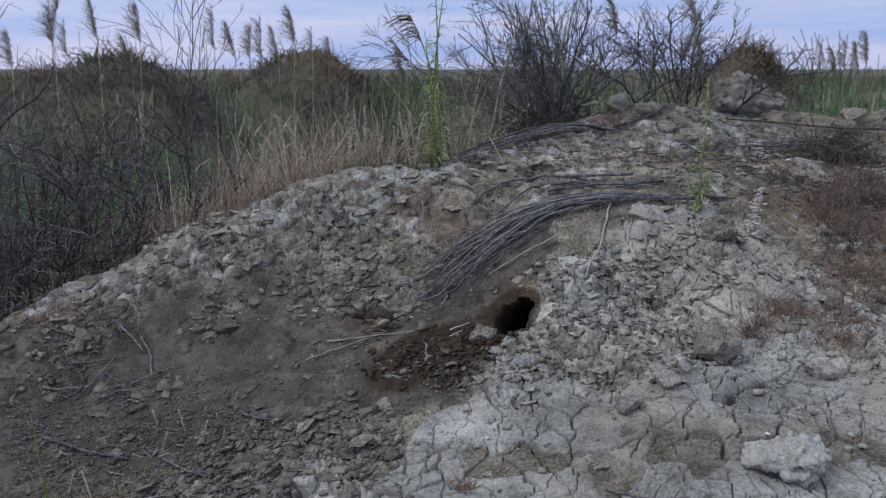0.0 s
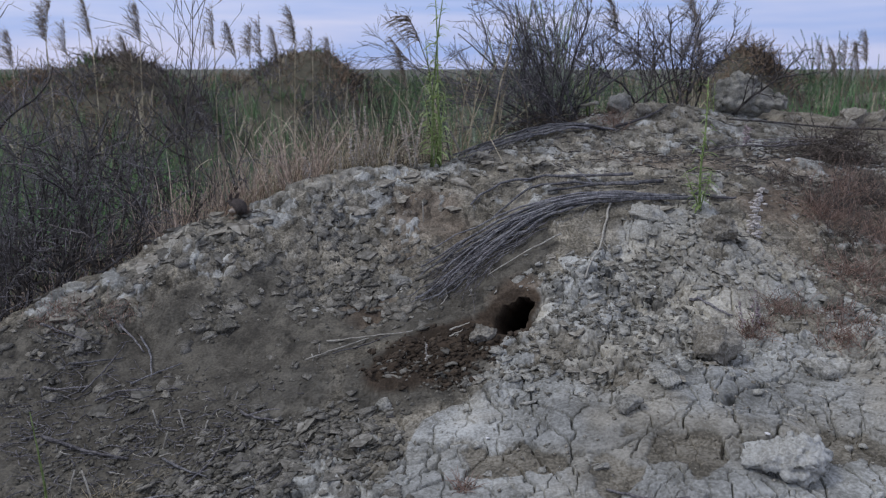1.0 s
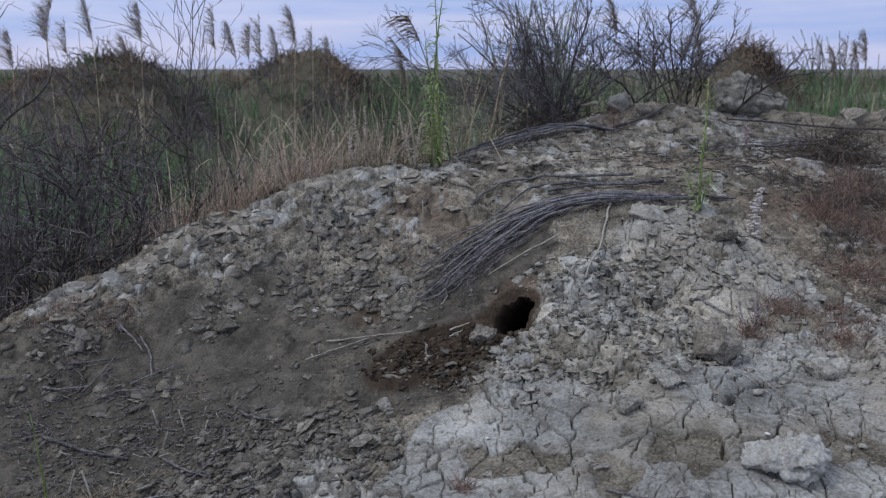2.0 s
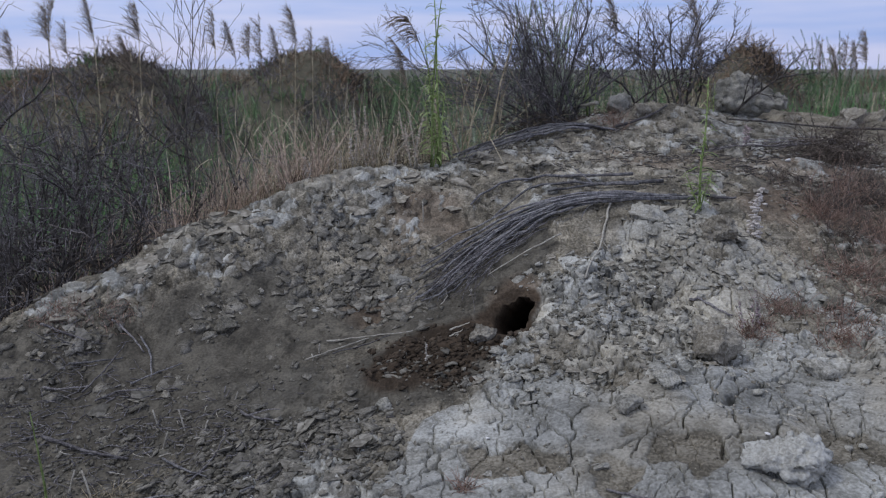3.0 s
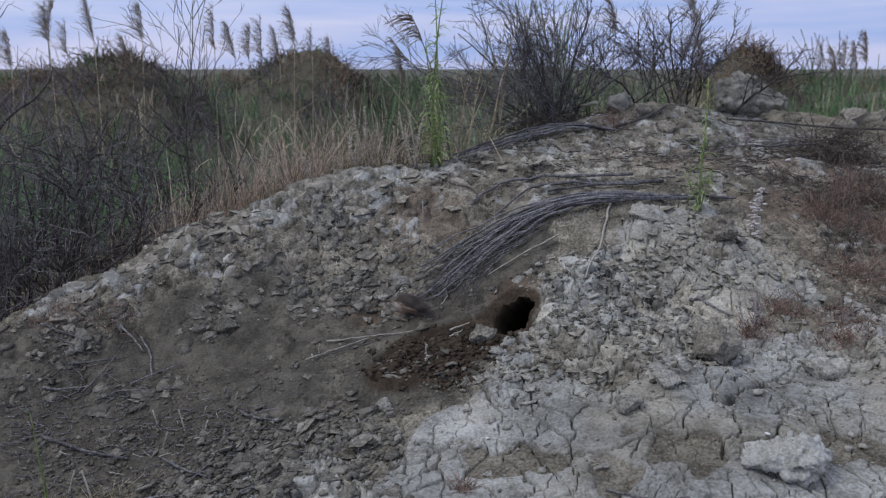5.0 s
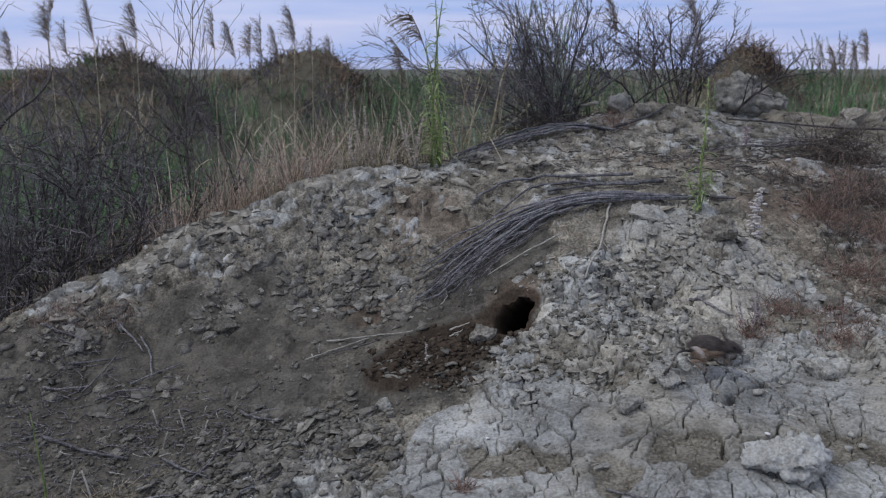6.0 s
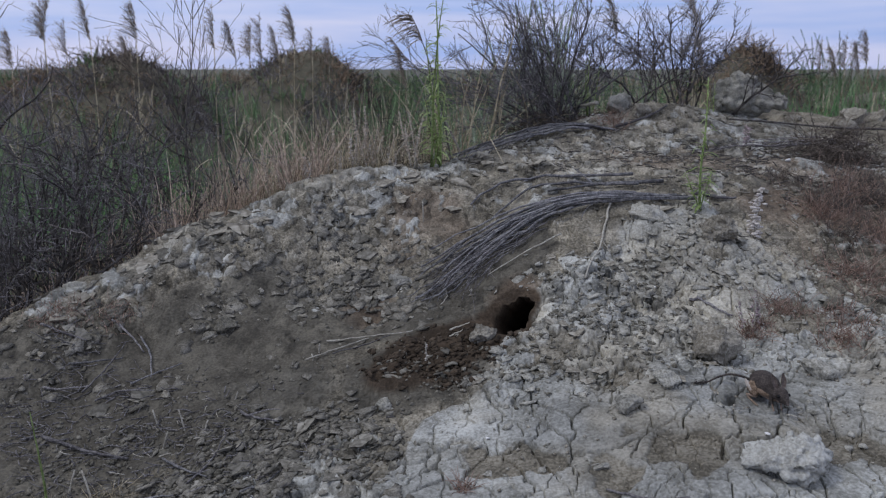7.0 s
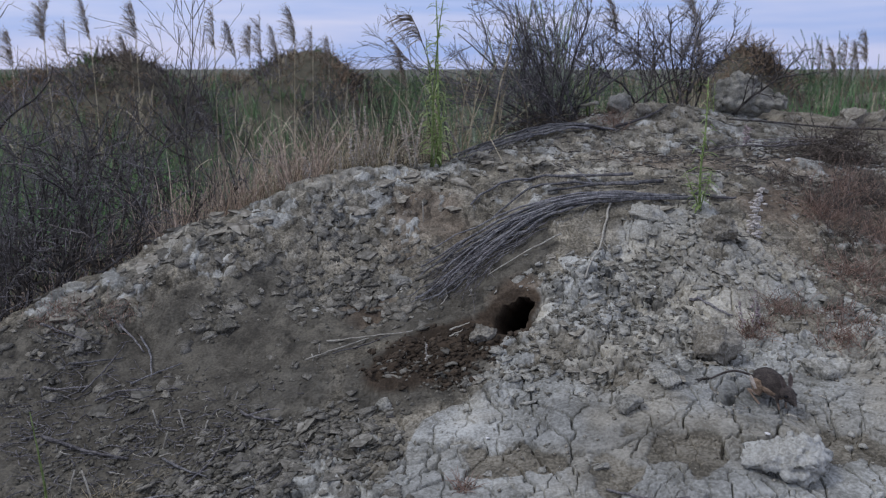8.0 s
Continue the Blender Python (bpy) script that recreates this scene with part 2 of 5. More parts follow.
SILT = [(-0.20, 1.97, 0.15), (-0.09, 1.95, 0.13), (1.25, 2.36, 0.32), (1.10, 2.48, 0.24), (1.32, 2.15, 0.2), (-0.08, 1.70, 0.17), (0.02, 1.69, 0.10), (-0.45, 1.93, 0.30), (-0.68, 1.72, 0.28), (-0.95, 1.72, 0.30), (-0.28, 1.98, 0.18), (-0.40, 1.66, 0.22), (0.12, 2.04, 0.15), (0.0, 1.97, 0.14), (0.20, 2.12, 0.10)]
RUSTY = [(-0.06, 2.36, 0.16), (0.02, 2.30, 0.10), (-0.17, 2.01, 0.10), (0.17, 1.95, 0.07), (0.62, 2.78, 0.20), (0.98, 2.75, 0.30), (1.20, 2.30, 0.34), (1.35, 2.6, 0.3), (0.95, 2.35, 0.16), (1.15, 1.95, 0.14)]
FRESH = [(-0.03, 1.76, 0.13), (0.05, 1.79, 0.10), (0.13, 1.84, 0.075), (-0.10, 1.72, 0.08), (0.17, 1.90, 0.06)]
DIRT = [(1.0, 1.46, 0.30), (0.98, 1.52, 0.16), (0.86, 1.42, 0.10), (0.95, 1.30, 0.14), (0.27, 1.70, 0.10), (0.34, 1.66, 0.09), (0.20, 1.66, 0.07), (0.64, 1.14, 0.14), (0.80, 1.18, 0.12), (0.36, 1.56, 0.10), (0.33, 1.42, 0.06), (0.28, 1.27, 0.07), (0.75, 1.76, 0.13), (0.47, 1.86, 0.11), (0.86, 1.62, 0.11), (0.22, 1.74, 0.09), (0.66, 2.02, 0.08), (0.98, 1.85, 0.14), (0.88, 1.33, 0.13), (0.72, 1.27, 0.08), (1.05, 1.6, 0.12), (0.55, 1.44, 0.07), (0.18, 1.33, 0.05), (0.62, 1.30, 0.13), (0.92, 1.45, 0.16), (0.10, 1.38, 0.10), (0.42, 1.30, 0.10)]
BURROW, BURROW_WAY = (0.158, 1.868), (0.30, 0.86, -0.40)


ROCKY = [(-0.35, 2.45, 0.30), (-0.65, 2.25, 0.30), (-0.05, 2.62, 0.25), (0.30, 1.88, 0.34), (0.45, 1.70, 0.25), (0.05, 1.66, 0.16), (-0.30, 2.12, 0.28), (-0.95, 1.95, 0.25), (0.10, 2.40, 0.40),
         (0.55, 2.75, 0.50), (1.10, 2.70, 0.75), (1.15, 2.05, 0.40), (-0.30, 1.42, 0.32), (0.95, 1.62, 0.25), (0.30, 3.10, 0.50)]
SMOOTH_CLAY = [(0.35, 1.36, 0.30), (0.68, 1.45, 0.24), (0.72, 2.22, 0.14), (0.05, 1.40, 0.20), (0.62, 1.22, 0.20), (0.98, 1.40, 0.16)]


def soils(x, y):
    """How far each kind of soil lies at a place."""
    n = rough(x * 9, y * 9, 40, 5)
    edge = np.interp(y, CRUST_EDGE_Y, CRUST_EDGE_X)
    top = np.interp(x, [0.3, 0.55, 0.72, 0.82, 0.95, 1.3], [2.25, 2.5, 2.5, 2.12, 1.95, 2.0])
    slope = smooth(np.minimum((x - edge) * 1.2, (top - y) * 0.7) / 0.26 + 0.30 + 0.16 * n)
    slope = slope * smooth((1.32 + 0.12 * n - x) / 0.3)
    slope = slope * (1 - 0.78 * smooth((spots(x, y, DIRT) + 0.75 * n - 0.1) / 1.2))
    slabs = smooth((spots(x, y, CREST_SLABS) + 0.22 * n) / 0.5 + 0.1)
    thin = smooth((x - 0.75) / 0.5) * smooth((y - 1.7) / 0.5) * 0.10 + 0.13 * smooth((y - 2.5) / 0.4) + 0.12 * smooth((y - 1.95) / 0.2) + 0.16 * smooth((x + 0.9) / 0.3) * smooth((y - 1.95) / 0.3)
    thin = np.maximum(thin, 0.42 * smooth((spots(x, y, [(-0.45, 1.74, 0.08), (-0.36, 1.71, 0.12), (-0.25, 1.66, 0.10)]) + 0.35 * n) / 0.6))
    near = smooth((4.5 - y) / 0.6)
    home = smooth((2.1 + 0.35 * wave(x * 1.7, y * 1.7, 44) + 0.12 * n - np.hypot(x - 0.4, (y - 1.7) * 0.85)) / 0.5)
    slope = slope * (1 - 0.75 * smooth((spots(x, y, [(-0.03, 1.76, 0.26)]) + 0.1 * n) / 0.4) * smooth((0.10 - x) / 0.08))
    silt = smooth((spots(x, y, SILT) + 0.12 * n) / 0.3)
    return dict(
        crust=np.maximum(np.maximum(slope, slabs * 0.60), thin * (1 - 0.6 * silt)) * near * home * smooth((y - 0.8 + 0.08 * n) / 0.3),
        silt=silt * (1 - slope),
        rust=np.maximum(0.48 * smooth((spots(x, y, RUSTY) + 0.25 * n) / 0.6), smooth((lie(x, y) - 0.55 + 0.08 * wave(x * 3, y * 3, 48)) / 0.3) * smooth((y - 6) / 2)),
        fresh=smooth((spots(x, y, FRESH) + 0.15 * n) / 0.25),
        tan=0.75 * smooth(0.35 + 0.8 * rough(x * 6, y * 6, 47, 4)),
        marsh=np.maximum(smooth((y - 3.9 - 0.05 * x) / 1.2) * (1 - smooth((lie(x, y) - 0.55) / 0.3) * smooth((y - 6) / 2)), 0.8 * smooth((np.hypot(x - 0.4, y - 1.9) - 3.2 + 0.5 * n) / 1.5)))


def relief(x, y):
    """The land with its crust, cracks and crumbs: base height, upward normal, relief along the normal, and the soils."""
    s = soils(x, y)
    base = lie(x, y)
    e = 0.015
    gx, gy = (lie(x + e, y) - lie(x - e, y)) / (2 * e), (lie(x, y + e) - lie(x, y - e)) / (2 * e)
    near = smooth((5.5 - y) / 1.5) * smooth((y - 0.3) / 0.7) * smooth((1.4 - np.abs(x) / np.maximum(0.545 * y, 0.6)) / 0.25)
    up = np.stack([-gx, -gy, np.ones(np.shape(x))], -1)
    up /= np.linalg.norm(up, axis=-1, keepdims=True)
    up = up * near[..., None] + np.array((0, 0, 1.0)) * (1 - near)[..., None]
    # go along the slope, so that pieces on steep banks are not drawn out
    lean = 0.42 * base * near
    y = y + lean
    calm = (1 - 0.25 * s["silt"]) * (1 - 0.55 * s["rust"]) * (1 - 0.5 * s["fresh"])
    jx, jy = rough(x * 14, y * 14, 3, 4), rough(x * 14, y * 14, 9, 4)
    tx, ty = rough(x * 60, y * 60, 5, 3), rough(x * 60, y * 60, 15, 3)
    wx, wy = x + 0.012 * jx + 0.0028 * tx, y + 0.012 * jy + 0.0028 * ty
    kx, ky = rough(x * 8, y * 8, 4, 3), rough(x * 8, y * 8, 14, 3)
    rocky = smooth((spots(x, y - lean, ROCKY) + 0.18 * jx) / 0.5)
    clay = smooth((spots(x, y - lean, SMOOTH_CLAY) + 0.15 * jy) / 0.5)
    broken = np.clip(0.35 + 0.65 * rocky - 0.75 * clay, 0.05, 1) * calm
    # swells and soft lumps
    z = 0.016 * (0.3 + 0.7 * calm) * rough(x * 4.5, y * 4.5, 21, 3)
    z = z + calm * 0.012 * (1 - 0.45 * clay) * s["crust"] * rough(x * 9, y * 9, 29, 2)
    z = z + calm * 0.0045 * (1 - 0.8 * clay) * (1 - np.abs(wave(wx * 11, wy * 11, 25)) - 0.6 * np.abs(wave(wx * 24, wy * 24, 27)))
    # mud plates, large over small: each lies a little higher, lower or more tilted than the next
    shade = np.zeros(np.shape(x))
    tone = 0.20 * rough(x * 20, y * 20, 31, 3) + 0.22 * rough(x * 5, y * 5, 35, 3)
    for cell, depth, lift, tilt, k in ((0.080, 0.026, 0.0026, 0.045, 60), (0.046, 0.0120, 0.0030, 0.085, 70), (0.026, 0.0050, 0.0015, 0.08, 75), (0.013, 0.0014, 0.0005, 0.08, 78)):
        bend = 0.022 if k == 60 else 0.006
        gap, a, b, c, ox, oy = plates((wx + bend * kx) / cell, (wy + bend * ky) / (1.4 * cell), k)
        gap = gap * cell * 0.5
        if k == 60:
            wide = 0.0040 * np.clip(0.50 + 1.3 * wave(x * 9, y * 9, 66), 0, 1.5) * (0.25 + 0.75 * s["crust"])
            loose = 0.32 + 0.68 * broken
        else:
            wide = 0.062 * cell * np.clip(0.45 + 1.3 * wave(x * 13, y * 13, 66 + k), 0, 1) * (0.3 + 0.7 * np.maximum(broken, 0.6 * s["crust"])) * (1 - (0.10 if k == 70 else 0.70) * clay)
            loose = np.maximum(broken, 0.12 * s["crust"]) * smooth(0.35 + 1.2 * wave(x * 7, y * 7, 64 + k))
        crack = np.where(wide > 0.0003, 1 - smooth((gap - 0.25 * wide) / 0.0010), 0)
        z = z + calm * loose * (lift * (a - 0.5) * 2 + tilt * cell * ((b - 0.5) * ox + (c - 0.5) * oy) * 2)
        z = z - calm * depth * crack * (0.3 + 0.7 * s["crust"]) * ((0.55 + 0.45 * clay) if k == 60 else 1)
        # rounded shoulders beside the joints
        z = z - calm * loose * 0.006 * cell * (1 - smooth(gap / (0.06 * cell)))
        shade = shade + loose * (b - 0.5) * (0.5 if k == 60 else 0.9)
        tone = tone + (c - 0.5) * (0.25 if k == 60 else 0.7) * (0.12 + 0.88 * broken)
    # thin layers that have flaked off in steps
    for wide, steps, high, k in ((9, 2.6, 0.0030, 150), (22, 2.2, 0.0015, 155), (48, 1.8, 0.0007, 160)):
        t = steps * rough(wx * wide, wy * wide, k, 3)
        layer = np.floor(t) + smooth((t - np.floor(t)) / 0.10)
        z = z + high * layer * (0.25 + 0.75 * broken) * (1 - 0.5 * clay)
        tone = tone + 0.10 * (chance(np.floor(t), 0 * t, k + 7) - 0.5)
    # where a plate has broken away the brown soil shows, a little lower
    sheet = smooth((s["crust"] + (0.45 + 0.3 * rocky) * shade + 0.05 * tx * broken - 0.42 - 0.08 * rocky) / 0.14)
    s["crust"] = np.maximum(sheet, 0.28 * s["crust"])
    z = z + 0.0050 * sheet * calm
    s["tone"] = np.clip(tone, -0.9, 0.9) * (0.6 + 0.4 * calm) * near
    # crumbs
    for cell, keep, size, k in ((0.013, 0.80, 0.0016, 80), (0.025, 0.93, 0.0030, 85)):
        gap, a, b, c, ox, oy = plates(wx / cell + 0.3 * jy, wy / (1.3 * cell) - 0.3 * jx, k)
        lump = smooth(gap / (0.25 + 0.3 * b)) * (0.7 + 0.8 * ((b - 0.5) * ox + (c - 0.5) * oy))
        z = z + calm * size * (a > keep) * lump * (0.1 + 0.9 * broken)
    z = z + 0.0014 * rough(x * 70, y * 70, 90, 3) * (0.3 + 0.7 * calm)
    # loose spoil thrown out of the burrow
    z = z + 0.010 * s["fresh"] * (0.6 + rough(x * 30, y * 30, 95, 3))
    y = y - lean
    z = z - 0.035 * np.exp(-(((x - 0.14) / 0.06) ** 2 + ((y - 1.84) / 0.05) ** 2)) - 0.022 * np.exp(-(((x + 0.18) / 0.05) ** 2 + ((y - 1.99) / 0.05) ** 2))
    z = z * near + smooth((y - 6) / 6) * 0.05 * rough(x * 0.7, y * 0.7, 33, 3)
    return base, up, z, s


def floors(xy):
    """Heights of the ground at places."""
    xy = np.asarray(xy, float)
    base, up, z, _ = relief(xy[:, 0].copy(), xy[:, 1].copy())
    return base + z / up[:, 2]


def floor_at(x, y):
    return float(floors([(x, y)])[0])


# ---- end of the lie of the land ----


# ---- mesh helpers ----
def put_mesh(name, verts, faces, mat, parent=None, label="", flat=False):
    """Links a mesh of verts (n x 3) and faces of one size (m x 3 or m x 4)."""
    verts, faces = np.asarray(verts, np.float32), np.asarray(faces, np.int32)
    me = bpy.data.meshes.new(name)
    me.vertices.add(len(verts))
    me.vertices.foreach_set("co", verts.ravel())
    me.loops.add(faces.size)
    me.loops.foreach_set("vertex_index", faces.ravel())
    me.polygons.add(len(faces))
    me.polygons.foreach_set("loop_start", np.arange(0, faces.size, faces.shape[1], dtype=np.int32))
    me.update(calc_edges=True)
    me.materials.append(mat)
    if not flat:
        me.shade_smooth()
    ob = new(name, me)
    if parent:
        ob.parent = parent
    return tagged(ob, label)


def part(name, bm, mat, parent, label="", flat=False):
    me = bpy.data.meshes.new(name)
    bm.to_mesh(me)
    bm.free()
    me.materials.append(mat)
    if not flat:
        me.shade_smooth()
    ob = new(name, me)
    ob.parent = parent
    return tagged(ob, label)


def base_of(name, x, y, z, label, category, group="", kind=""):
    ob = new(name)
    ob.location = (x, y, z)
    ob.empty_display_size = 0.02
    return tagged(ob, label, category, group, kind)


def tubes(strands, sides=4, closed=True):
    """Vertices and faces of tapering round strands, with closed tips or fine open ones: a list of (points, radii)."""
    verts, faces, at = [], [], 0
    angle = 2 * np.pi * np.arange(sides) / sides
    ring = np.stack([np.cos(angle), np.sin(angle)], 1)
    for pts, radii in strands:
        pts = np.asarray(pts, float)
        r = np.asarray(radii, float)
        if closed:
            pts = np.concatenate([pts[:1], pts, pts[-1:]])
            r = np.concatenate([[0.0001], r, [0.0001]])
        r = r[:, None, None]
        n = len(pts)
        way = np.gradient(pts, axis=0)
        way /= np.linalg.norm(way, axis=1, keepdims=True) + 1e-9
        up = np.where(np.abs(way[:, 2:3]) > 0.8, (1.0, 0.0, 0.0), (0.0, 0.0, 1.0))
        a = np.cross(way, up)
        a /= np.linalg.norm(a, axis=1, keepdims=True) + 1e-9
        b = np.cross(way, a)
        loop = pts[:, None] + r * (ring[None, :, :1] * a[:, None] + ring[None, :, 1:] * b[:, None])
        verts.append(loop.reshape(-1, 3))
        k = at + np.arange(n * sides).reshape(n, sides)
        k2 = np.roll(k, -1, axis=1)
        faces.append(np.stack([k[:-1], k2[:-1], k2[1:], k[1:]], -1).reshape(-1, 4))
        at += n * sides
    return np.concatenate(verts), np.concatenate(faces)


def blades(pts, widths, sides):
    """Vertices and faces of folded leaf blades: points (m, n, 3), widths (m, n), sideways ways (m, 3)."""
    pts, widths, sides = np.asarray(pts, float), np.asarray(widths, float)[..., None], np.asarray(sides, float)[:, None, :]
    m, n = pts.shape[:2]
    v = np.stack([pts - sides * widths / 2, pts - np.array((0, 0, 0.12)) * widths, pts + sides * widths / 2], 2).reshape(-1, 3)
    k = np.arange(m * n * 3).reshape(m, n, 3)
    f = [np.stack([k[:, :-1, c], k[:, :-1, c + 1], k[:, 1:, c + 1], k[:, 1:, c]], -1).reshape(-1, 4) for c in (0, 1)]
    return v, np.concatenate(f)


def bent_many(rng, p, d, length, droop, wild, n):
    """Paths from points p along ways d: (m, n, 3)."""
    d = d / np.linalg.norm(d, axis=1, keepdims=True)
    out = [p]
    for _ in range(n - 1):
        d = d + rng.normal(0, wild, d.shape)
        d[:, 2] -= droop / n
        d /= np.linalg.norm(d, axis=1, keepdims=True)
        p = p + d * (length / (n - 1))[:, None]
        out.append(p)
    return np.stack(out, 1)


def bent(rng, p, d, length, droop=0.3, wild=0.12, n=6):
    """A path from p that starts along d, wanders, and sags or rises by droop."""
    p, d = np.array(p, float), np.array(d, float)
    d /= np.linalg.norm(d)
    pts = [p.copy()]
    for _ in range(n - 1):
        d = d + rng.normal(0, wild, 3) + np.array((0, 0, -droop / n))
        d /= np.linalg.norm(d)
        p = p + d * length / (n - 1)
        pts.append(p.copy())
    return np.array(pts)


def branching(rng, p, d, length, r, depth, kids, droop, wild, angle, out, level=0):
    """Fills out[level] with the strands of a limb and of its side shoots."""
    n = (7, 7, 5, 4)[level]
    pts = bent(rng, p, d, length, droop, wild, n)
    out[level].append((pts, np.maximum(np.linspace(r, r * 0.35, n), 0.0008)))
    if level == depth:
        return
    way = np.gradient(pts, axis=0)
    way /= np.linalg.norm(way, axis=1, keepdims=True)
    for _ in range(max(1, int(kids[level] * rng.uniform(0.7, 1.3)))):
        f = rng.uniform(0.18, 0.98)
        i = min(int(f * (n - 1)), n - 2)
        q = pts[i] + (pts[i + 1] - pts[i]) * (f * (n - 1) - i)
        turn = rng.normal(0, 1, 3)
        turn -= way[i] * (turn @ way[i])
        turn /= np.linalg.norm(turn) + 1e-9
        a = radians(angle) * rng.uniform(0.5, 1.3)
        branching(rng, q, way[i] * math.cos(a) + turn * math.sin(a), length * rng.uniform(0.3, 0.62) * (1.15 - 0.5 * f),
                  r * rng.uniform(0.35, 0.55), depth, kids, droop * 0.6, wild, angle, out, level + 1)


def lumpy(rng, size, mat_seed, detail=2, edge=0.35):
    """A rough clod: an icosphere with broken facets. Returns a bmesh."""
    bm = bmesh.new()
    bmesh.ops.create_icosphere(bm, subdivisions=detail, radius=1.0)
    cuts = [] if detail == 1 else [(Vector(rng.normal(0, 1, 3)).normalized(), rng.uniform(0.42, 0.85)) for _ in range(10)]
    o = Vector(rng.uniform(-50, 50, 3))
    for v in bm.verts:
        p = v.co.copy()
        for nrm, far in cuts:
            over = p.dot(nrm) - far
            if over > 0:
                p -= nrm * over * 0.97
        p *= 1 + edge * 0.5 * noise.noise(p * 1.7 + o) + edge * 0.35 * noise.noise(p * 4.3 + o)
        v.co = Vector((p.x * size[0], p.y * size[1], p.z * size[2]))
    return bm


# ---- the ground: one sheet from behind the tripod to the horizon ----
def build_ground():
    s_out = np.array([1.06, 1.075, 1.09, 1.11, 1.13, 1.16, 1.19, 1.22, 1.26, 1.3, 1.35, 1.4, 1.47, 1.55, 1.65, 1.75, 1.9, 2.1, 2.3, 2.6, 3, 3.5, 4, 5, 6, 8, 10, 20, 40])
    y_near = np.array([-40, -15, -8, -5, -3, -2, -1, -0.5, 0, 0.3, 0.6, 0.8, 0.88, 0.95, 1.0, 1.04, 1.07, 1.1])
    xs, ys, quads, at = [], [], [], 0
    # rows lie closer where the banks are steep
    y = np.geomspace(1.12, 4.3, 900)
    steep = np.max([np.abs(np.gradient(lie(np.full(900, a), y), y)) for a in (-0.6, -0.3, 0.0, 0.3, 0.6, 0.9)], 0)
    away = np.cumsum(np.sqrt(1 + steep ** 2) * np.gradient(y) / y)
    y = np.interp(np.linspace(away[0], away[-1], 730), away, y)
    # columns lie closer on the cracked clay than in the hollow
    for left, right, rows in ((340, 570, np.concatenate([y_near, y])),
                              (75, 75, np.concatenate([np.geomspace(4.3, 30, 130), np.geomspace(32, 3000, 40)]))):
        s = np.concatenate([-s_out[::-1], np.linspace(-1.05, -0.12, left), np.linspace(-0.12, 1.05, right + 1)[1:], s_out])
        gs, gy = np.meshgrid(s, rows)
        xs.append((gs * np.maximum(0.545 * gy, 0.545 * 1.1)).ravel())
        ys.append(gy.ravel())
        k = at + np.arange(gy.size).reshape(gy.shape)
        quads.append(np.stack([k[:-1, :-1], k[:-1, 1:], k[1:, 1:], k[1:, :-1]], -1).reshape(-1, 4))
        at += gy.size
    x, y = np.concatenate(xs), np.concatenate(ys)
    z, up, proud, kinds = relief(x, y)
    x, y, z = x + up[:, 0] * proud, y + up[:, 1] * proud, z + up[:, 2] * proud
    # the burrow: the sheet is drawn out into a blind tunnel in the bank
    bx, by = BURROW
    u, v = 0.83 * (x - bx) + 0.56 * (y - by), 0.83 * (y - by) - 0.56 * (x - bx)
    r = np.hypot(u / 0.052, v / 0.034) + 0.16 * rough(x * 34, y * 34, 77, 3)
    pull = smooth((1 - r) / 0.30) * 0.30
    x, y, z = x + pull * BURROW_WAY[0], y + pull * BURROW_WAY[1], z + pull * BURROW_WAY[2]
    ob = put_mesh("ground", np.stack([x, y, z], 1), np.concatenate(quads), SOIL)
    me = ob.data
    for key, value in kinds.items():
        me.attributes.new(key, "FLOAT", "POINT").data.foreach_set("value", value.astype(np.float32))
    return tagged(ob, "dry cracked grey clay mound with a brown hollow and a burrow", "ground", kind="structure")


ground = build_ground()


# ---- dry shrubs ----
def build_shrub(name, x, y, seed, limbs, length, lean, spread, kids, label, mat, twig_mat, angle=32, r=0.007, droop=-0.1, wild=0.10, width=0.05, sink=0.02):
    rng = np.random.default_rng(seed)
    z = floor_at(x, y) - sink
    thing = base_of(name, x, y, z, label, "shrub")
    fine = []
    for k in range(limbs):
        a = 2 * math.pi * (k + rng.uniform(-0.4, 0.4)) / limbs
        t = spread * math.sqrt(rng.uniform(0.03, 1))
        d = (math.sin(t) * math.cos(a) + lean[0], math.sin(t) * math.sin(a) + lean[1], math.cos(t))
        out = [[], [], [], []]
        branching(rng, (rng.normal(0, width), rng.normal(0, width), 0), d, length * rng.uniform(0.65, 1.1), r * rng.uniform(0.6, 1.2), 3,
                  kids, droop, wild, angle, out)
        limb = put_mesh("branch", *tubes(out[0], 6), mat, thing)
        for shoot in out[1]:
            put_mesh("twig", *tubes([shoot], 4), mat, limb)
        fine += out[2] + out[3]
    tagged(put_mesh("twigs", *tubes(fine, 3, False), twig_mat, thing), kind="stuff")
    return thing


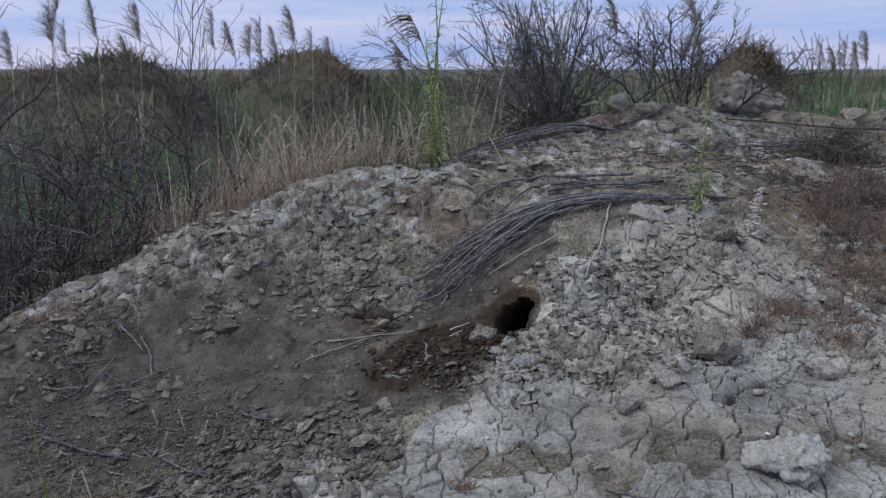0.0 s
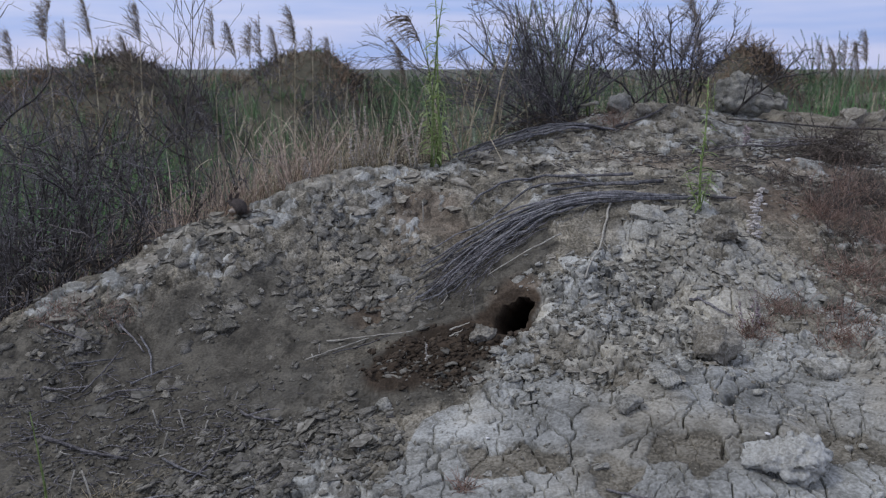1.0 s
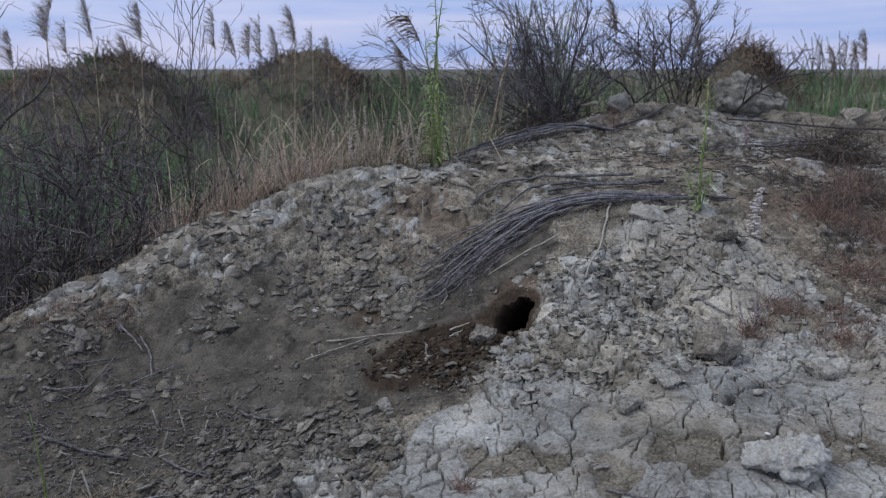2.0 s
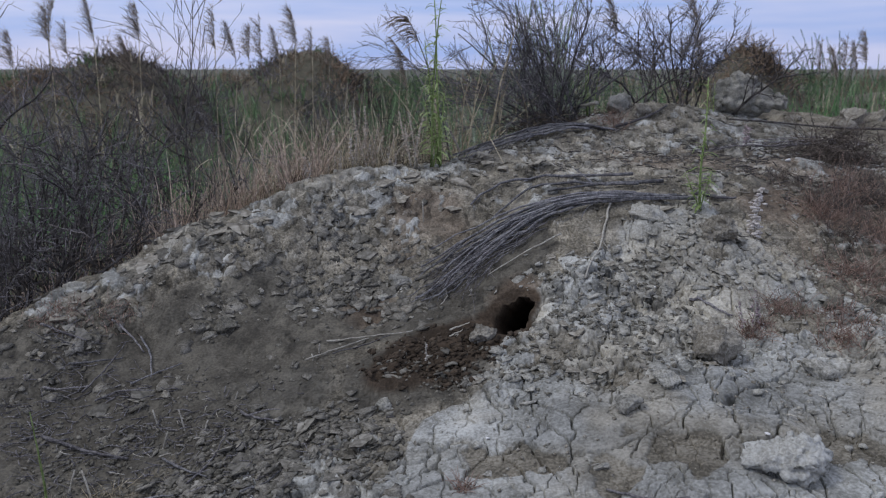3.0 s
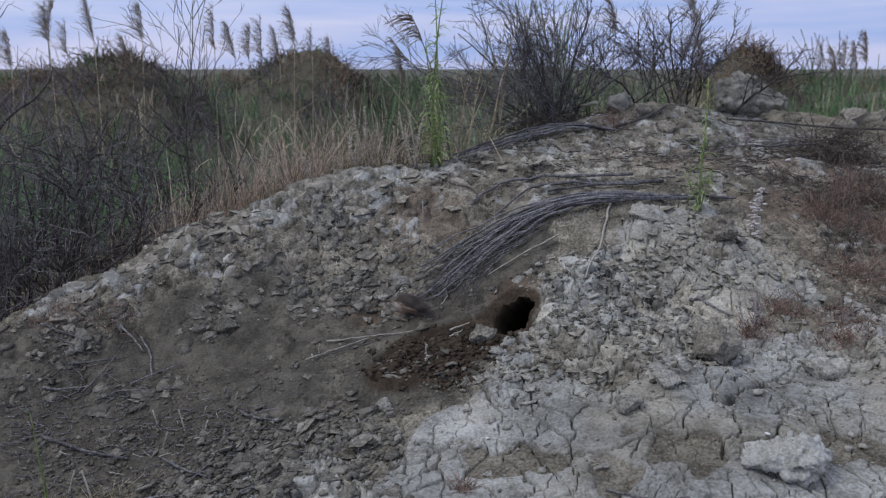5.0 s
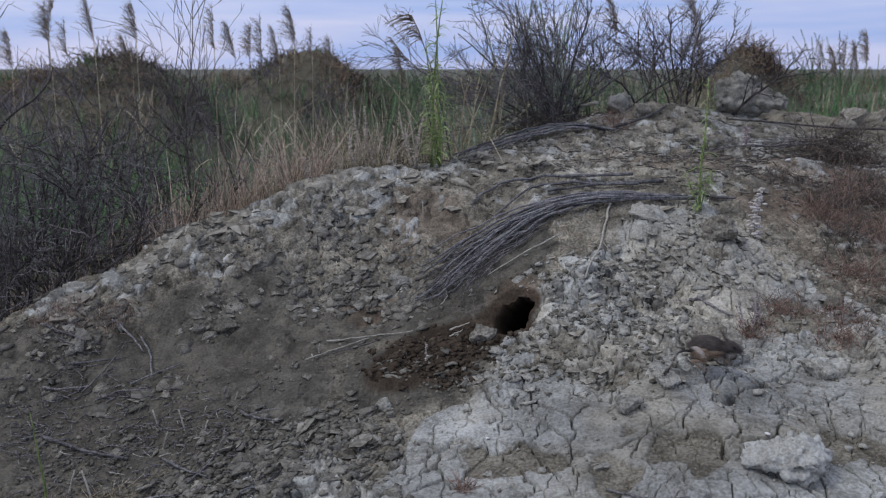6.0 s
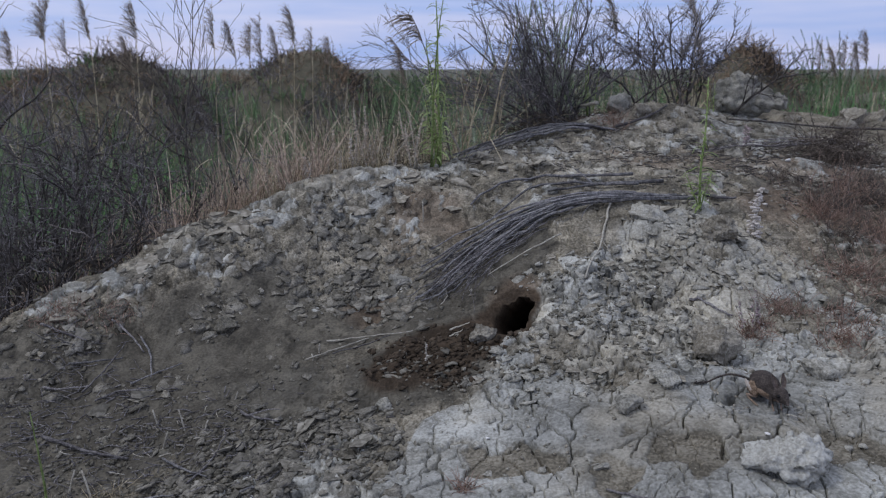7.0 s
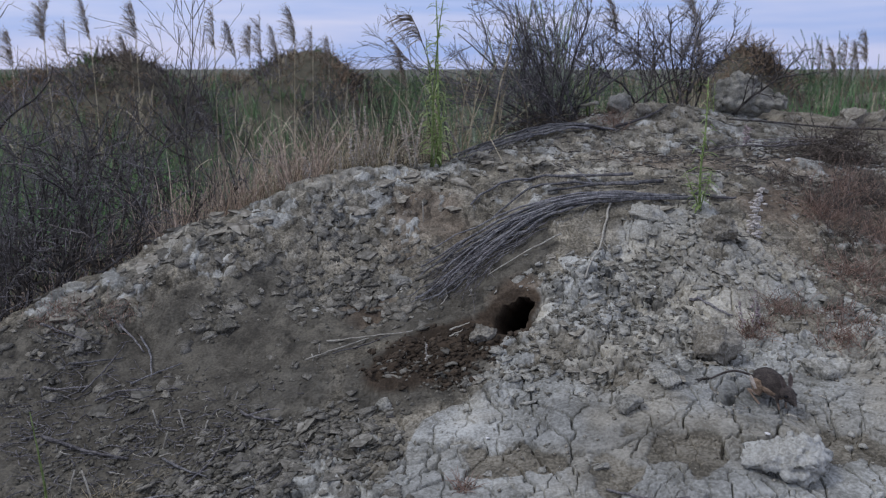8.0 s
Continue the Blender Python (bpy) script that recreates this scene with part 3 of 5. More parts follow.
build_shrub("dry_shrub", 0.46, 3.38, 11, 42, 0.57, (-0.34, 0), 1.06, (7, 6, 2), "leafless grey dry shrub rooted on the mound top",
            TWIG_GREY, BUSH_TWIG, 36, 0.0044, -0.12, 0.18, width=0.06)
build_shrub("dry_shrub", 0.87, 3.42, 12, 16, 0.46, (0.05, 0), 0.62, (8, 6, 2), "leafless dark dry shrub with upright stems on the mound top",
            TWIG_DARK, BUSH_TWIG, 34, 0.0052, 0.0, 0.17, width=0.12)
for i, (x, y, h) in enumerate([(-1.24, 2.62, 0.82), (-1.06, 2.80, 0.66), (-1.5, 2.9, 1.15), (-1.36, 2.42, 0.78), (-1.7, 3.5, 1.0), (-1.25, 3.4, 0.85), (-2.0, 4.0, 1.1), (-1.0, 3.3, 0.7), (-1.22, 2.46, 0.6)]):
    build_shrub("dark_bush", x, y, 20 + i, 13, h, (0, 0), 0.75, (8, 4, 2) if y < 2.85 else (7, 4, 1), "dense dark leafless bush behind the clay crest",
                TWIG_DARK, BUSH_TWIG, 46, 0.0068, -0.05, 0.21, width=0.10, sink=0.06)
build_shrub("dead_sapling", -0.80, 2.85, 31, 5, 0.86, (-0.08, 0), 0.42, (9, 5, 2), "thin dead sapling with bare forked twigs", TWIG_DARK, TWIG_DARK, 26, 0.0045, width=0.01)


# ---- reeds and grass ----
def build_reed(seed, height, fill=1.0):
    rng = np.random.default_rng(seed)
    thing = base_of("reed", 0, 0, 0, "tall dry reed with a feathery buff plume", "reed", "reeds in the marsh")
    stem = bent(rng, (0, 0, 0), (0.02, 0.0, 1), height, 0.0, 0.012, 9)
    top = stem[-1]
    axis = bent(rng, top - (0, 0, 0.02), (-0.05, 0, 1), 0.25, 0.9, 0.05, 8)
    put_mesh("stem", *tubes([(stem, np.linspace(0.0055, 0.0025, 9)), (axis, np.linspace(0.0025, 0.001, 8))], 5), STRAW, thing)
    m = int(130 * fill)
    f = rng.uniform(0, 1, m)
    p = np.stack([np.interp(f * 7, range(8), axis[:, k]) for k in range(3)], 1) + rng.normal(0, 0.006, (m, 3))
    d = rng.normal(0, 1, (m, 3)) * (0.16, 0.16, 0.10) + np.array((-0.45, 0, 0.80))
    paths = bent_many(rng, p, d, rng.uniform(0.05, 0.15, m) * (1.2 - 0.8 * f), np.full(m, 1.1), 0.07, 6)
    put_mesh("plume", *tubes([(q, np.linspace(0.0015, 0.0006, 6)) for q in paths], 3, False), PLUME, thing)
    for k in range(4):
        f = rng.uniform(0.25, 0.8)
        a = rng.uniform(0, 6.28)
        pts = bent(rng, stem[int(f * 8)], (math.cos(a) * 0.5, math.sin(a) * 0.5, 1), rng.uniform(0.25, 0.4), 1.5, 0.05, 7)
        put_mesh("leaf", *blades([pts], [(0.008, 0.012, 0.012, 0.010, 0.008, 0.005, 0.001)], [(-math.sin(a), math.cos(a), 0)]), STRAW, thing)
    return thing


# x, y, height of the plume's tip, turn
REEDS = [(-2.32, 5.2, 1.89, -35), (-2.56, 5.6, 1.82, 2), (-2.16, 5.4, 1.89, -31), (-1.96, 5.6, 1.82, 6), (-1.37, 5.2, 1.75, -27), (-1.55, 6.4, 1.71, 10),
         (-1.42, 6.4, 1.71, -23), (-1.21, 5.6, 1.71, 14), (-1.33, 7.0, 1.71, -19), (-0.98, 5.6, 1.78, 18), (-1.15, 7.5, 1.73, -15), (-2.03, 5.6, 1.59, 22),
         (-0.99, 7.5, 1.66, -11), (-2.89, 6.6, 1.74, 26), (-0.28, 6.0, 1.51, -7), (0.86, 4.6, 1.80, 30), (1.47, 5.2, 1.75, -3), (1.91, 6.5, 1.60, 34),
         (2.94, 6.6, 1.56, 1), (3.10, 6.8, 1.63, -32), (3.40, 7.2, 1.60, 5), (3.18, 6.6, 1.67, -28), (3.15, 7.4, 1.63, 9), (1.42, 5.0, 1.87, -24),
         (-2.74, 5.5, 1.63, 13)]
kinds = [build_reed(41, 1.6), build_reed(42, 1.6, 0.7), build_reed(43, 1.6)]
REED_THINGS = []
for i, (x, y, h, turn) in enumerate(REEDS):
    thing = kinds[i] if i < 3 else copy_thing(kinds[i % 3], Matrix.Identity(4))
    thing.matrix_basis = pose(x, y, min(h - 1.82, floor_at(x, y) - 0.02), 0, 0, turn)
    REED_THINGS.append(thing)


def build_grass(name, label, pick, count, seed, length, width, mat, lean=0.35, droop=0.8, n=5, far=False):
    rng = np.random.default_rng(seed)
    # tufts of several blades
    seeds = np.array([pick(rng) for _ in range(max(1, count // 7))])
    xy = seeds[rng.integers(0, len(seeds), count)]
    xy = xy + rng.normal(0, 0.05 * length, xy.shape)
    a = rng.uniform(0, 2 * math.pi, count)
    t = np.abs(rng.normal(0, lean, count))
    p = np.concatenate([xy, (floors(xy) - 0.01)[:, None]], 1)
    d = np.stack([np.cos(a) * t, np.sin(a) * t, np.ones(count)], 1)
    length = length * np.clip(1.1 - 0.85 * lie(xy[:, 0], xy[:, 1]), 0.15, 1) if far else length
    pts = bent_many(rng, p, d, length * rng.uniform(0.4, 1.15, count), droop * rng.uniform(0, 1.5, count), 0.08, n)
    w = (width * rng.uniform(0.6, 1.3, count))[:, None] * np.interp(np.linspace(0, 1, n), [0, 0.3, 0.7, 1], [0.7, 1, 0.7, 0.08])
    ob = put_mesh(name, *blades(pts, w, np.stack([-np.sin(a), np.cos(a), 0 * a], 1)), mat)
    return tagged(ob, label, "grass", kind="stuff")


def fan(u0, u1, d0, d1):
    """A place in a wedge seen from the tripod: sideways slope u, distance d."""
    def pick(rng):
        d = d0 * (d1 / d0) ** rng.uniform(0, 1)
        return rng.uniform(u0, u1) * d, d
    return pick


build_grass("green_reed_grass", "green reed grass growing in the marsh", fan(-0.75, -0.2, 3.7, 8), 2600, 51, 0.62, 0.011, GREEN, 0.3, 0.7)
build_grass("green_reed_grass", "blue-green reed grass behind the crest", fan(-0.28, 0.14, 3.6, 7), 4800, 59, 0.66, 0.010, GREY_GREEN, 0.4, 0.9)
build_grass("dry_grass", "pale bent straw grass behind the crest", fan(-0.27, 0.02, 3.1, 4.6), 1500, 60, 0.62, 0.006, STRAW, 0.6, 1.5)
build_grass("mixed_grass", "grey-green grass across the marsh floor", fan(-0.75, 0.2, 5.5, 14), 6000, 58, 0.7, 0.014, GREEN, 0.5, 1.0, 4, True)
build_grass("green_reed_grass", "green reed grass beyond the mound", fan(0.3, 0.6, 5.5, 9), 2600, 52, 0.9, 0.012, GREEN, 0.3, far=True)
build_grass("far_reed_grass", "far green reed grass to the horizon", fan(-0.62, 0.62, 9, 110), 8000, 53, 1.1, 0.026, GREEN, 0.4, n=4, far=True)
build_grass("far_dry_grass", "far straw and brown grass to the horizon", fan(-0.62, 0.62, 8, 110), 6500, 56, 0.95, 0.022, STRAW, 0.4, n=4, far=True)
build_grass("dry_grass", "dry straw grass in the marsh", fan(-0.75, 0.1, 3.1, 7), 4200, 54, 0.55, 0.006, STRAW, 0.7, 1.6, 5)
build_grass("dry_grass", "short dry brown grass along the clay crest", fan(-0.50, -0.02, 2.62, 3.0), 1500, 55, 0.17, 0.003, STRAW, 0.5, 0.8)
build_grass("dry_grass", "brown grass under the dark bushes", fan(-0.62, -0.14, 2.5, 3.4), 3400, 57, 0.27, 0.003, BROWN_STRAW, 0.6, 0.9)


def around(x, y, w):
    return lambda rng: (x + rng.normal(0, w), y + rng.normal(0, w))


for i, (x, y, w, n, h) in enumerate([(-1.85, 4.5, 0.16, 420, 0.85), (-0.86, 4.2, 0.20, 420, 0.7), (-1.62, 5.2, 0.2, 380, 0.9), (-0.55, 4.6, 0.2, 380, 0.7),
                                     (0.12, 4.3, 0.16, 300, 0.65), (2.75, 6.4, 0.35, 420, 1.25), (3.2, 7.0, 0.4, 420, 1.2), (-2.3, 5.0, 0.2, 300, 0.8), (0.3, 4.8, 0.2, 300, 0.7)]):
    build_grass("reed_clump", "clump of bright green young reeds in the marsh", around(x, y, w), n, 90 + i, h, 0.013, BRIGHT_REED, 0.25, 0.6)


# ---- rust-brown brush on the far mounds ----
def build_brush(x, y, seed, w, h, mat):
    rng = np.random.default_rng(seed)
    z = floor_at(x, y)
    thing = base_of("rusty_brush", x, y, z, "rust-brown dry brush on a far mound", "shrub", "brush on the far mounds")
    m = 800
    # uneven tussocks
    tussocks = rng.normal(0, 0.5, (14, 2)) * (1.3 * w, w)
    tall = rng.uniform(0.4, 1.3, 14)
    pick = rng.integers(0, 14, m)
    q = tussocks[pick] + rng.normal(0, 0.16, (m, 2)) * w
    p = np.concatenate([q, (floors(q + (x, y)) - z)[:, None]], 1)
    d = np.concatenate([rng.normal(0, 0.65, (m, 2)), np.ones((m, 1))], 1)
    paths = bent_many(rng, p, d, 0.85 * h * rng.uniform(0.2, 0.85, m) ** 1.5 * tall[pick], np.full(m, 0.9), 0.30, 4)
    tagged(put_mesh("twigs", *tubes([(s, np.linspace(0.006, 0.0025, 4)) for s in paths], 3, False), mat, thing), kind="stuff")
    return thing


for i, (x, y, w, h) in enumerate([(-1.9, 11.9, 1.0, 0.55), (-1.2, 12.2, 0.7, 0.55), (-3.7, 9.4, 1.2, 0.6), (-2.8, 9.6, 0.9, 0.5),
                                  (-4.8, 9.4, 1.0, 0.55), (3.4, 9.8, 0.8, 0.5), (2.9, 10.2, 0.8, 0.55), (5.2, 10.6, 1.0, 0.55), (-2.5, 11.8, 0.8, 0.5),
                                  (-1.9, 11.1, 0.9, 0.5), (-3.9, 8.6, 1.3, 0.5), (-3.0, 8.9, 0.9, 0.45), (3.2, 9.2, 0.9, 0.45), (-4.9, 8.8, 1.0, 0.45)]):
    build_brush(x, y, 70 + i, w, h, (RUST, TWIG_DARK, TANGLE, BUSH_TWIG, RUST, RUST, TWIG_DARK, TANGLE, TANGLE, BUSH_TWIG, RUST, TANGLE, TANGLE, BUSH_TWIG)[i])


# ---- low scrub out to the skyline ----
def build_scrub(count, seed, mat, label):
    rng = np.random.default_rng(seed)
    d = 15 * 6 ** rng.uniform(0, 1, count)
    c = np.stack([rng.uniform(-0.62, 0.62, count) * d, d], 1)
    strands = []
    for k in range(count):
        m = 60
        w = rng.uniform(0.5, 1.6) * (0.6 + d[k] / 30)
        q = c[k] + rng.normal(0, 0.4, (m, 2)) * w
        p = np.concatenate([q, (floors(q) - 0.02)[:, None]], 1)
        way = np.concatenate([rng.normal(0, 0.35, (m, 2)), np.ones((m, 1))], 1)
        tall = rng.uniform(0.7, 1.3) * np.exp(-((q - c[k]) ** 2).sum(1) / (w * w)) + 0.3
        paths = bent_many(rng, p, way, tall * rng.uniform(0.8, 1.1, m), np.full(m, 0.3), 0.12, 4)
        strands += [(s, np.linspace(0.012, 0.006, 4) * (0.5 + d[k] / 25)) for s in paths]
    return tagged(put_mesh("far_scrub", *tubes(strands, 3, False), mat), label, "scrub", kind="stuff")


build_scrub(40, 81, RUST, "far rust-brown scrub along the skyline")
build_scrub(40, 82, GREEN, "far grey-green scrub along the skyline")


# ---- clods, flakes and stones ----
def shapes(count, seed, detail, flat=1.0):
    """Rough clod shapes about one unit in radius: (vertices, triangles)."""
    made = []
    for k in range(count):
        rng = np.random.default_rng(seed + k)
        bm = lumpy(rng, (rng.uniform(0.8, 1.2), rng.uniform(0.7, 1.0), rng.uniform(0.55, 0.8) * flat), k, detail, 0.45)
        for v in bm.verts:
            v.co *= rng.uniform(0.55, 1.2) if detail == 1 else rng.uniform(0.72, 1.18)
        bmesh.ops.triangulate(bm, faces=bm.faces[:])
        made.append((np.array([v.co[:] for v in bm.verts]), np.array([[v.index for v in f.verts] for f in bm.faces])))
        bm.free()
    return made


def chips(count, seed):
    """Angular broken crumbs: the hulls of a few scattered points."""
    made = []
    for k in range(count):
        rng = np.random.default_rng(seed + k)
        bm = bmesh.new()
        for p in rng.normal(0, 1, (13, 3)):
            p = p / np.abs(p).max() * rng.uniform(0.75, 1.05)
            bm.verts.new(p * (1.0, rng.uniform(0.65, 0.9), rng.uniform(0.42, 0.62)))
        hull = bmesh.ops.convex_hull(bm, input=bm.verts[:])
        spare = set(hull["geom_interior"] + hull["geom_unused"])
        bmesh.ops.delete(bm, geom=[g for g in spare if isinstance(g, bmesh.types.BMVert)], context="VERTS")
        bm.verts.index_update()
        made.append((np.array([v.co[:] for v in bm.verts]), np.array([[v.index for v in f.verts] for f in bm.faces])))
        bm.free()
    return made


def slivers(count, seed):
    """Broken flakes of mud crust: flat polygons with thickness."""
    made = []
    for k in range(count):
        rng = np.random.default_rng(seed + k)
        n = rng.integers(6, 10)
        a = np.sort(rng.uniform(0, 2 * math.pi, n)) + 0.25 * np.arange(n) / n
        r = rng.uniform(0.55, 1.15, n)
        ring = np.stack([np.cos(a) * r, np.sin(a) * r * rng.uniform(0.6, 1), rng.normal(0.0, 0.05, n) + 0.10 * np.cos(a + rng.uniform(0, 6)) ** 2], 1)
        t = rng.uniform(0.09, 0.17)
        lo = ring * (0.82, 0.82, 1) - (0, 0, t)
        mid = np.array([[0, 0, 0.05], [0, 0, -t]])
        v = np.concatenate([ring, lo, mid])
        f = []
        for i in range(n):
            j = (i + 1) % n
            f += [(2 * n, i, j), (i, n + i, n + j), (i, n + j, j), (2 * n + 1, n + j, n + i)]
        made.append((v, np.array(f)))
    return made


LUMPS, CRUMBS, FLAKES, KNOBS = shapes(10, 100, 2, 0.8), chips(14, 130), slivers(14, 160), shapes(10, 130, 1, 0.75)


def strewn(discs, count, seed, low, high, power=2.2):
    """Places (x, y), sizes and turns of loose pieces scattered over soft discs."""
    rng = np.random.default_rng(seed)
    area = np.array([r * r for _, _, r in discs])
    pick = rng.choice(len(discs), count, p=area / area.sum())
    c = np.array(discs)[pick]
    xy = c[:, :2] + rng.normal(0, 0.5, (count, 2)) * c[:, 2:]
    size = low + (high - low) * rng.uniform(0, 1, count) ** power
    lumped = wave(xy[:, 0] * 9, xy[:, 1] * 9, 140) + rng.normal(0, 0.35, count) > -0.15
    keep = lumped & (np.hypot(xy[:, 0] - BURROW[0], xy[:, 1] - BURROW[1]) > 0.075 + size)
    xy, size = xy[keep], size[keep]
    turn = np.stack([rng.normal(0, 0.16, len(xy)), rng.normal(0, 0.16, len(xy)), rng.uniform(0, 6.28, len(xy))], 1)
    return xy, size, turn


def slopes(xy):
    """Upward normals of the lie of the land."""
    e = 0.02
    gx = (lie(xy[:, 0] + e, xy[:, 1]) - lie(xy[:, 0] - e, xy[:, 1])) / (2 * e)
    gy = (lie(xy[:, 0], xy[:, 1] + e) - lie(xy[:, 0], xy[:, 1] - e)) / (2 * e)
    return np.stack([-gx, -gy, np.ones(len(xy))], 1)


def laid(normal, turn):
    """A turn that lays a piece flat on a slope."""
    return Vector(normal).to_track_quat("Z", "Y").to_matrix() @ Euler(turn).to_matrix()


def strew_stuff(name, label, made, mat, discs, count, seed, low, high, sink=0.2, power=2.2, parent=None, flat=True):
    """Many loose pieces as one joined mesh."""
    xy, size, turn = strewn(discs, count, seed, low, high, power)
    z, up = floors(xy), slopes(xy)
    verts, faces, at = [], [], 0
    for i in range(len(xy)):
        v, f = made[i % len(made)]
        m = np.array(laid(up[i], turn[i])) * size[i]
        verts.append(v @ m.T + (*xy[i], z[i] + size[i] * (0.45 - sink)))
        faces.append(f + at)
        at += len(v)
    ob = put_mesh(name, np.concatenate(verts), np.concatenate(faces), mat, parent, flat=flat)
    return tagged(ob, label, "" if parent else "soil", kind="stuff")


def strew_parts(name, made, mat, discs, count, seed, low, high, sink=0.25):
    """Loose pieces that can be picked up one by one, as parts of the ground."""
    xy, size, turn = strewn(discs, count, seed, low, high, 1.5)
    z, up = floors(xy), slopes(xy)
    data = []
    for v, f in made:
        me = bpy.data.meshes.new(name)
        me.from_pydata((v * 0.012).tolist(), [], f.tolist())
        me.materials.append(mat)
        data.append(me)
    for i in range(len(xy)):
        ob = new(name, data[i % len(data)])
        ob.parent = ground
        ob.matrix_basis = Matrix.LocRotScale((*xy[i], z[i] + size[i] * (0.45 - sink)), laid(up[i], turn[i]).to_quaternion(), (size[i] / 0.012,) * 3)


WALL_OF_HOLLOW = [(-0.45, 2.05, 0.25), (-0.70, 1.95, 0.25), (-0.10, 2.02, 0.14), (-0.25, 2.06, 0.2), (-0.35, 2.20, 0.22), (-0.15, 2.15, 0.2), (-0.55, 2.13, 0.2), (-0.75, 2.05, 0.2), (-0.3, 2.35, 0.2), (-0.95, 1.95, 0.15)]
LOWER_LEFT = [(-0.30, 1.50, 0.16), (-0.22, 1.40, 0.16), (-0.42, 1.42, 0.16), (-0.15, 1.58, 0.14), (-0.05, 1.66, 0.12), (-0.55, 1.52, 0.2), (-0.45, 1.62, 0.14), (-0.75, 1.55, 0.16)]
RUBBLE_SLOPE = [(0.33, 1.75, 0.16), (0.25, 1.90, 0.14), (0.42, 1.95, 0.16), (0.45, 1.72, 0.14), (0.15, 1.66, 0.10), (0.55, 2.1, 0.15), (0.30, 1.62, 0.12)]
TOP_RIGHT = [(0.6, 2.7, 0.4), (1.0, 2.6, 0.4), (1.2, 2.3, 0.35), (0.3, 2.8, 0.35), (1.0, 3.1, 0.45), (1.15, 2.0, 0.25), (0.95, 1.75, 0.2), (1.45, 2.9, 0.4)]
CREST_TOP = [(-0.3, 2.5, 0.2), (0.0, 2.6, 0.2), (-0.6, 2.3, 0.15), (-0.85, 2.12, 0.15), (0.2, 2.75, 0.2), (-1.0, 2.0, 0.12)]
CLAY_SLOPE = [(0.6, 1.6, 0.3), (0.4, 1.4, 0.25), (0.8, 1.5, 0.25), (0.1, 1.45, 0.2), (0.75, 1.9, 0.2), (0.6, 2.2, 0.2)]
strew_parts("clod", LUMPS, CLOD_GREY, RUBBLE_SLOPE * 2 + CLAY_SLOPE, 90, 200, 0.007, 0.020, 0.40)
strew_parts("clod", LUMPS, CLOD_BROWN, LOWER_LEFT * 3 + WALL_OF_HOLLOW[:3], 45, 201, 0.007, 0.016, 0.40)
strew_parts("flake", FLAKES, FLAKE_CLAY, WALL_OF_HOLLOW + LOWER_LEFT[:5], 190, 202, 0.014, 0.036, 0.36)
strew_parts("crust_slab", FLAKES, CLOD_MIXED, CREST_TOP * 2 + [(-0.45, 2.36, 0.14), (-0.72, 2.18, 0.12), (-0.2, 2.52, 0.14)], 110, 204, 0.016, 0.050, 0.36)
strew_parts("crust_slab", FLAKES, CLOD_MIXED, RUBBLE_SLOPE * 2 + [(0.72, 1.85, 0.2), (0.45, 1.60, 0.2), (0.62, 2.2, 0.16)], 130, 205, 0.012, 0.034, 0.38)
strew_parts("stone", LUMPS, CLOD_MIXED, TOP_RIGHT, 60, 203, 0.010, 0.032, 0.35)
strew_stuff("clod_rubble", "small grey clods strewn over the clay slope", CRUMBS, CLOD_GREY, RUBBLE_SLOPE + CLAY_SLOPE[2:], 800, 210, 0.0025, 0.011)
strew_stuff("clod_rubble", "small brown clods strewn in the hollow", CRUMBS, CLOD_BROWN, LOWER_LEFT * 4 + WALL_OF_HOLLOW, 2200, 211, 0.0025, 0.009)
strew_stuff("clod_rubble", "brown crumbs among the broken plates", CRUMBS, CLOD_BROWN, RUBBLE_SLOPE + DIRT[4:7] * 2, 1100, 222, 0.0025, 0.009)
strew_stuff("clod_rubble", "small grey stones on the mound top", CRUMBS, CLOD_MIXED, TOP_RIGHT, 900, 212, 0.003, 0.013)
strew_stuff("clod_rubble", "brown clods on the mound top", CRUMBS, CLOD_BROWN, TOP_RIGHT, 900, 213, 0.003, 0.014)
strew_stuff("crust_flakes", "thin broken flakes of mud crust", FLAKES, CLOD_MIXED, WALL_OF_HOLLOW + CREST_TOP * 2, 420, 214, 0.006, 0.022, 0.32)
strew_stuff("crust_flakes", "brown flakes of broken mud", FLAKES, FLAKE_CLAY, WALL_OF_HOLLOW * 4 + LOWER_LEFT, 1800, 215, 0.008, 0.034, 0.44)
strew_stuff("clod_rubble", "grey broken clods at the foot of the slope", CRUMBS, FLAKE_CLAY, LOWER_LEFT[:5], 900, 218, 0.003, 0.012, 0.3)
strew_stuff("crust_flakes", "grey flakes at the foot of the slope", FLAKES, FLAKE_CLAY, LOWER_LEFT[:5], 700, 219, 0.006, 0.024, 0.25)
strew_stuff("soil_crumbs", "fine dry crumbs on the floor of the hollow", CRUMBS, CLOD_BROWN, SILT[5:10] + LOWER_LEFT, 2600, 217, 0.0015, 0.006)
strew_stuff("crust_flakes", "pale broken plates of crust on the slope", FLAKES, CLOD_GREY, RUBBLE_SLOPE * 2 + CLAY_SLOPE[4:], 750, 221, 0.006, 0.024, 0.36)
strew_stuff("soil_crumbs", "fine dry grit on the cracked clay", CRUMBS, CLOD_MIXED, CLAY_SLOPE + RUBBLE_SLOPE + DIRT, 2400, 220, 0.0012, 0.005)
strew_stuff("burrow_spoil", "dark damp earth crumbs thrown out of the burrow", CRUMBS, CLOD_DARK,
            [(-0.03, 1.76, 0.10), (0.05, 1.78, 0.08), (-0.10, 1.72, 0.08), (0.0, 1.70, 0.07), (0.12, 1.81, 0.05)], 1500, 216, 0.0025, 0.011)


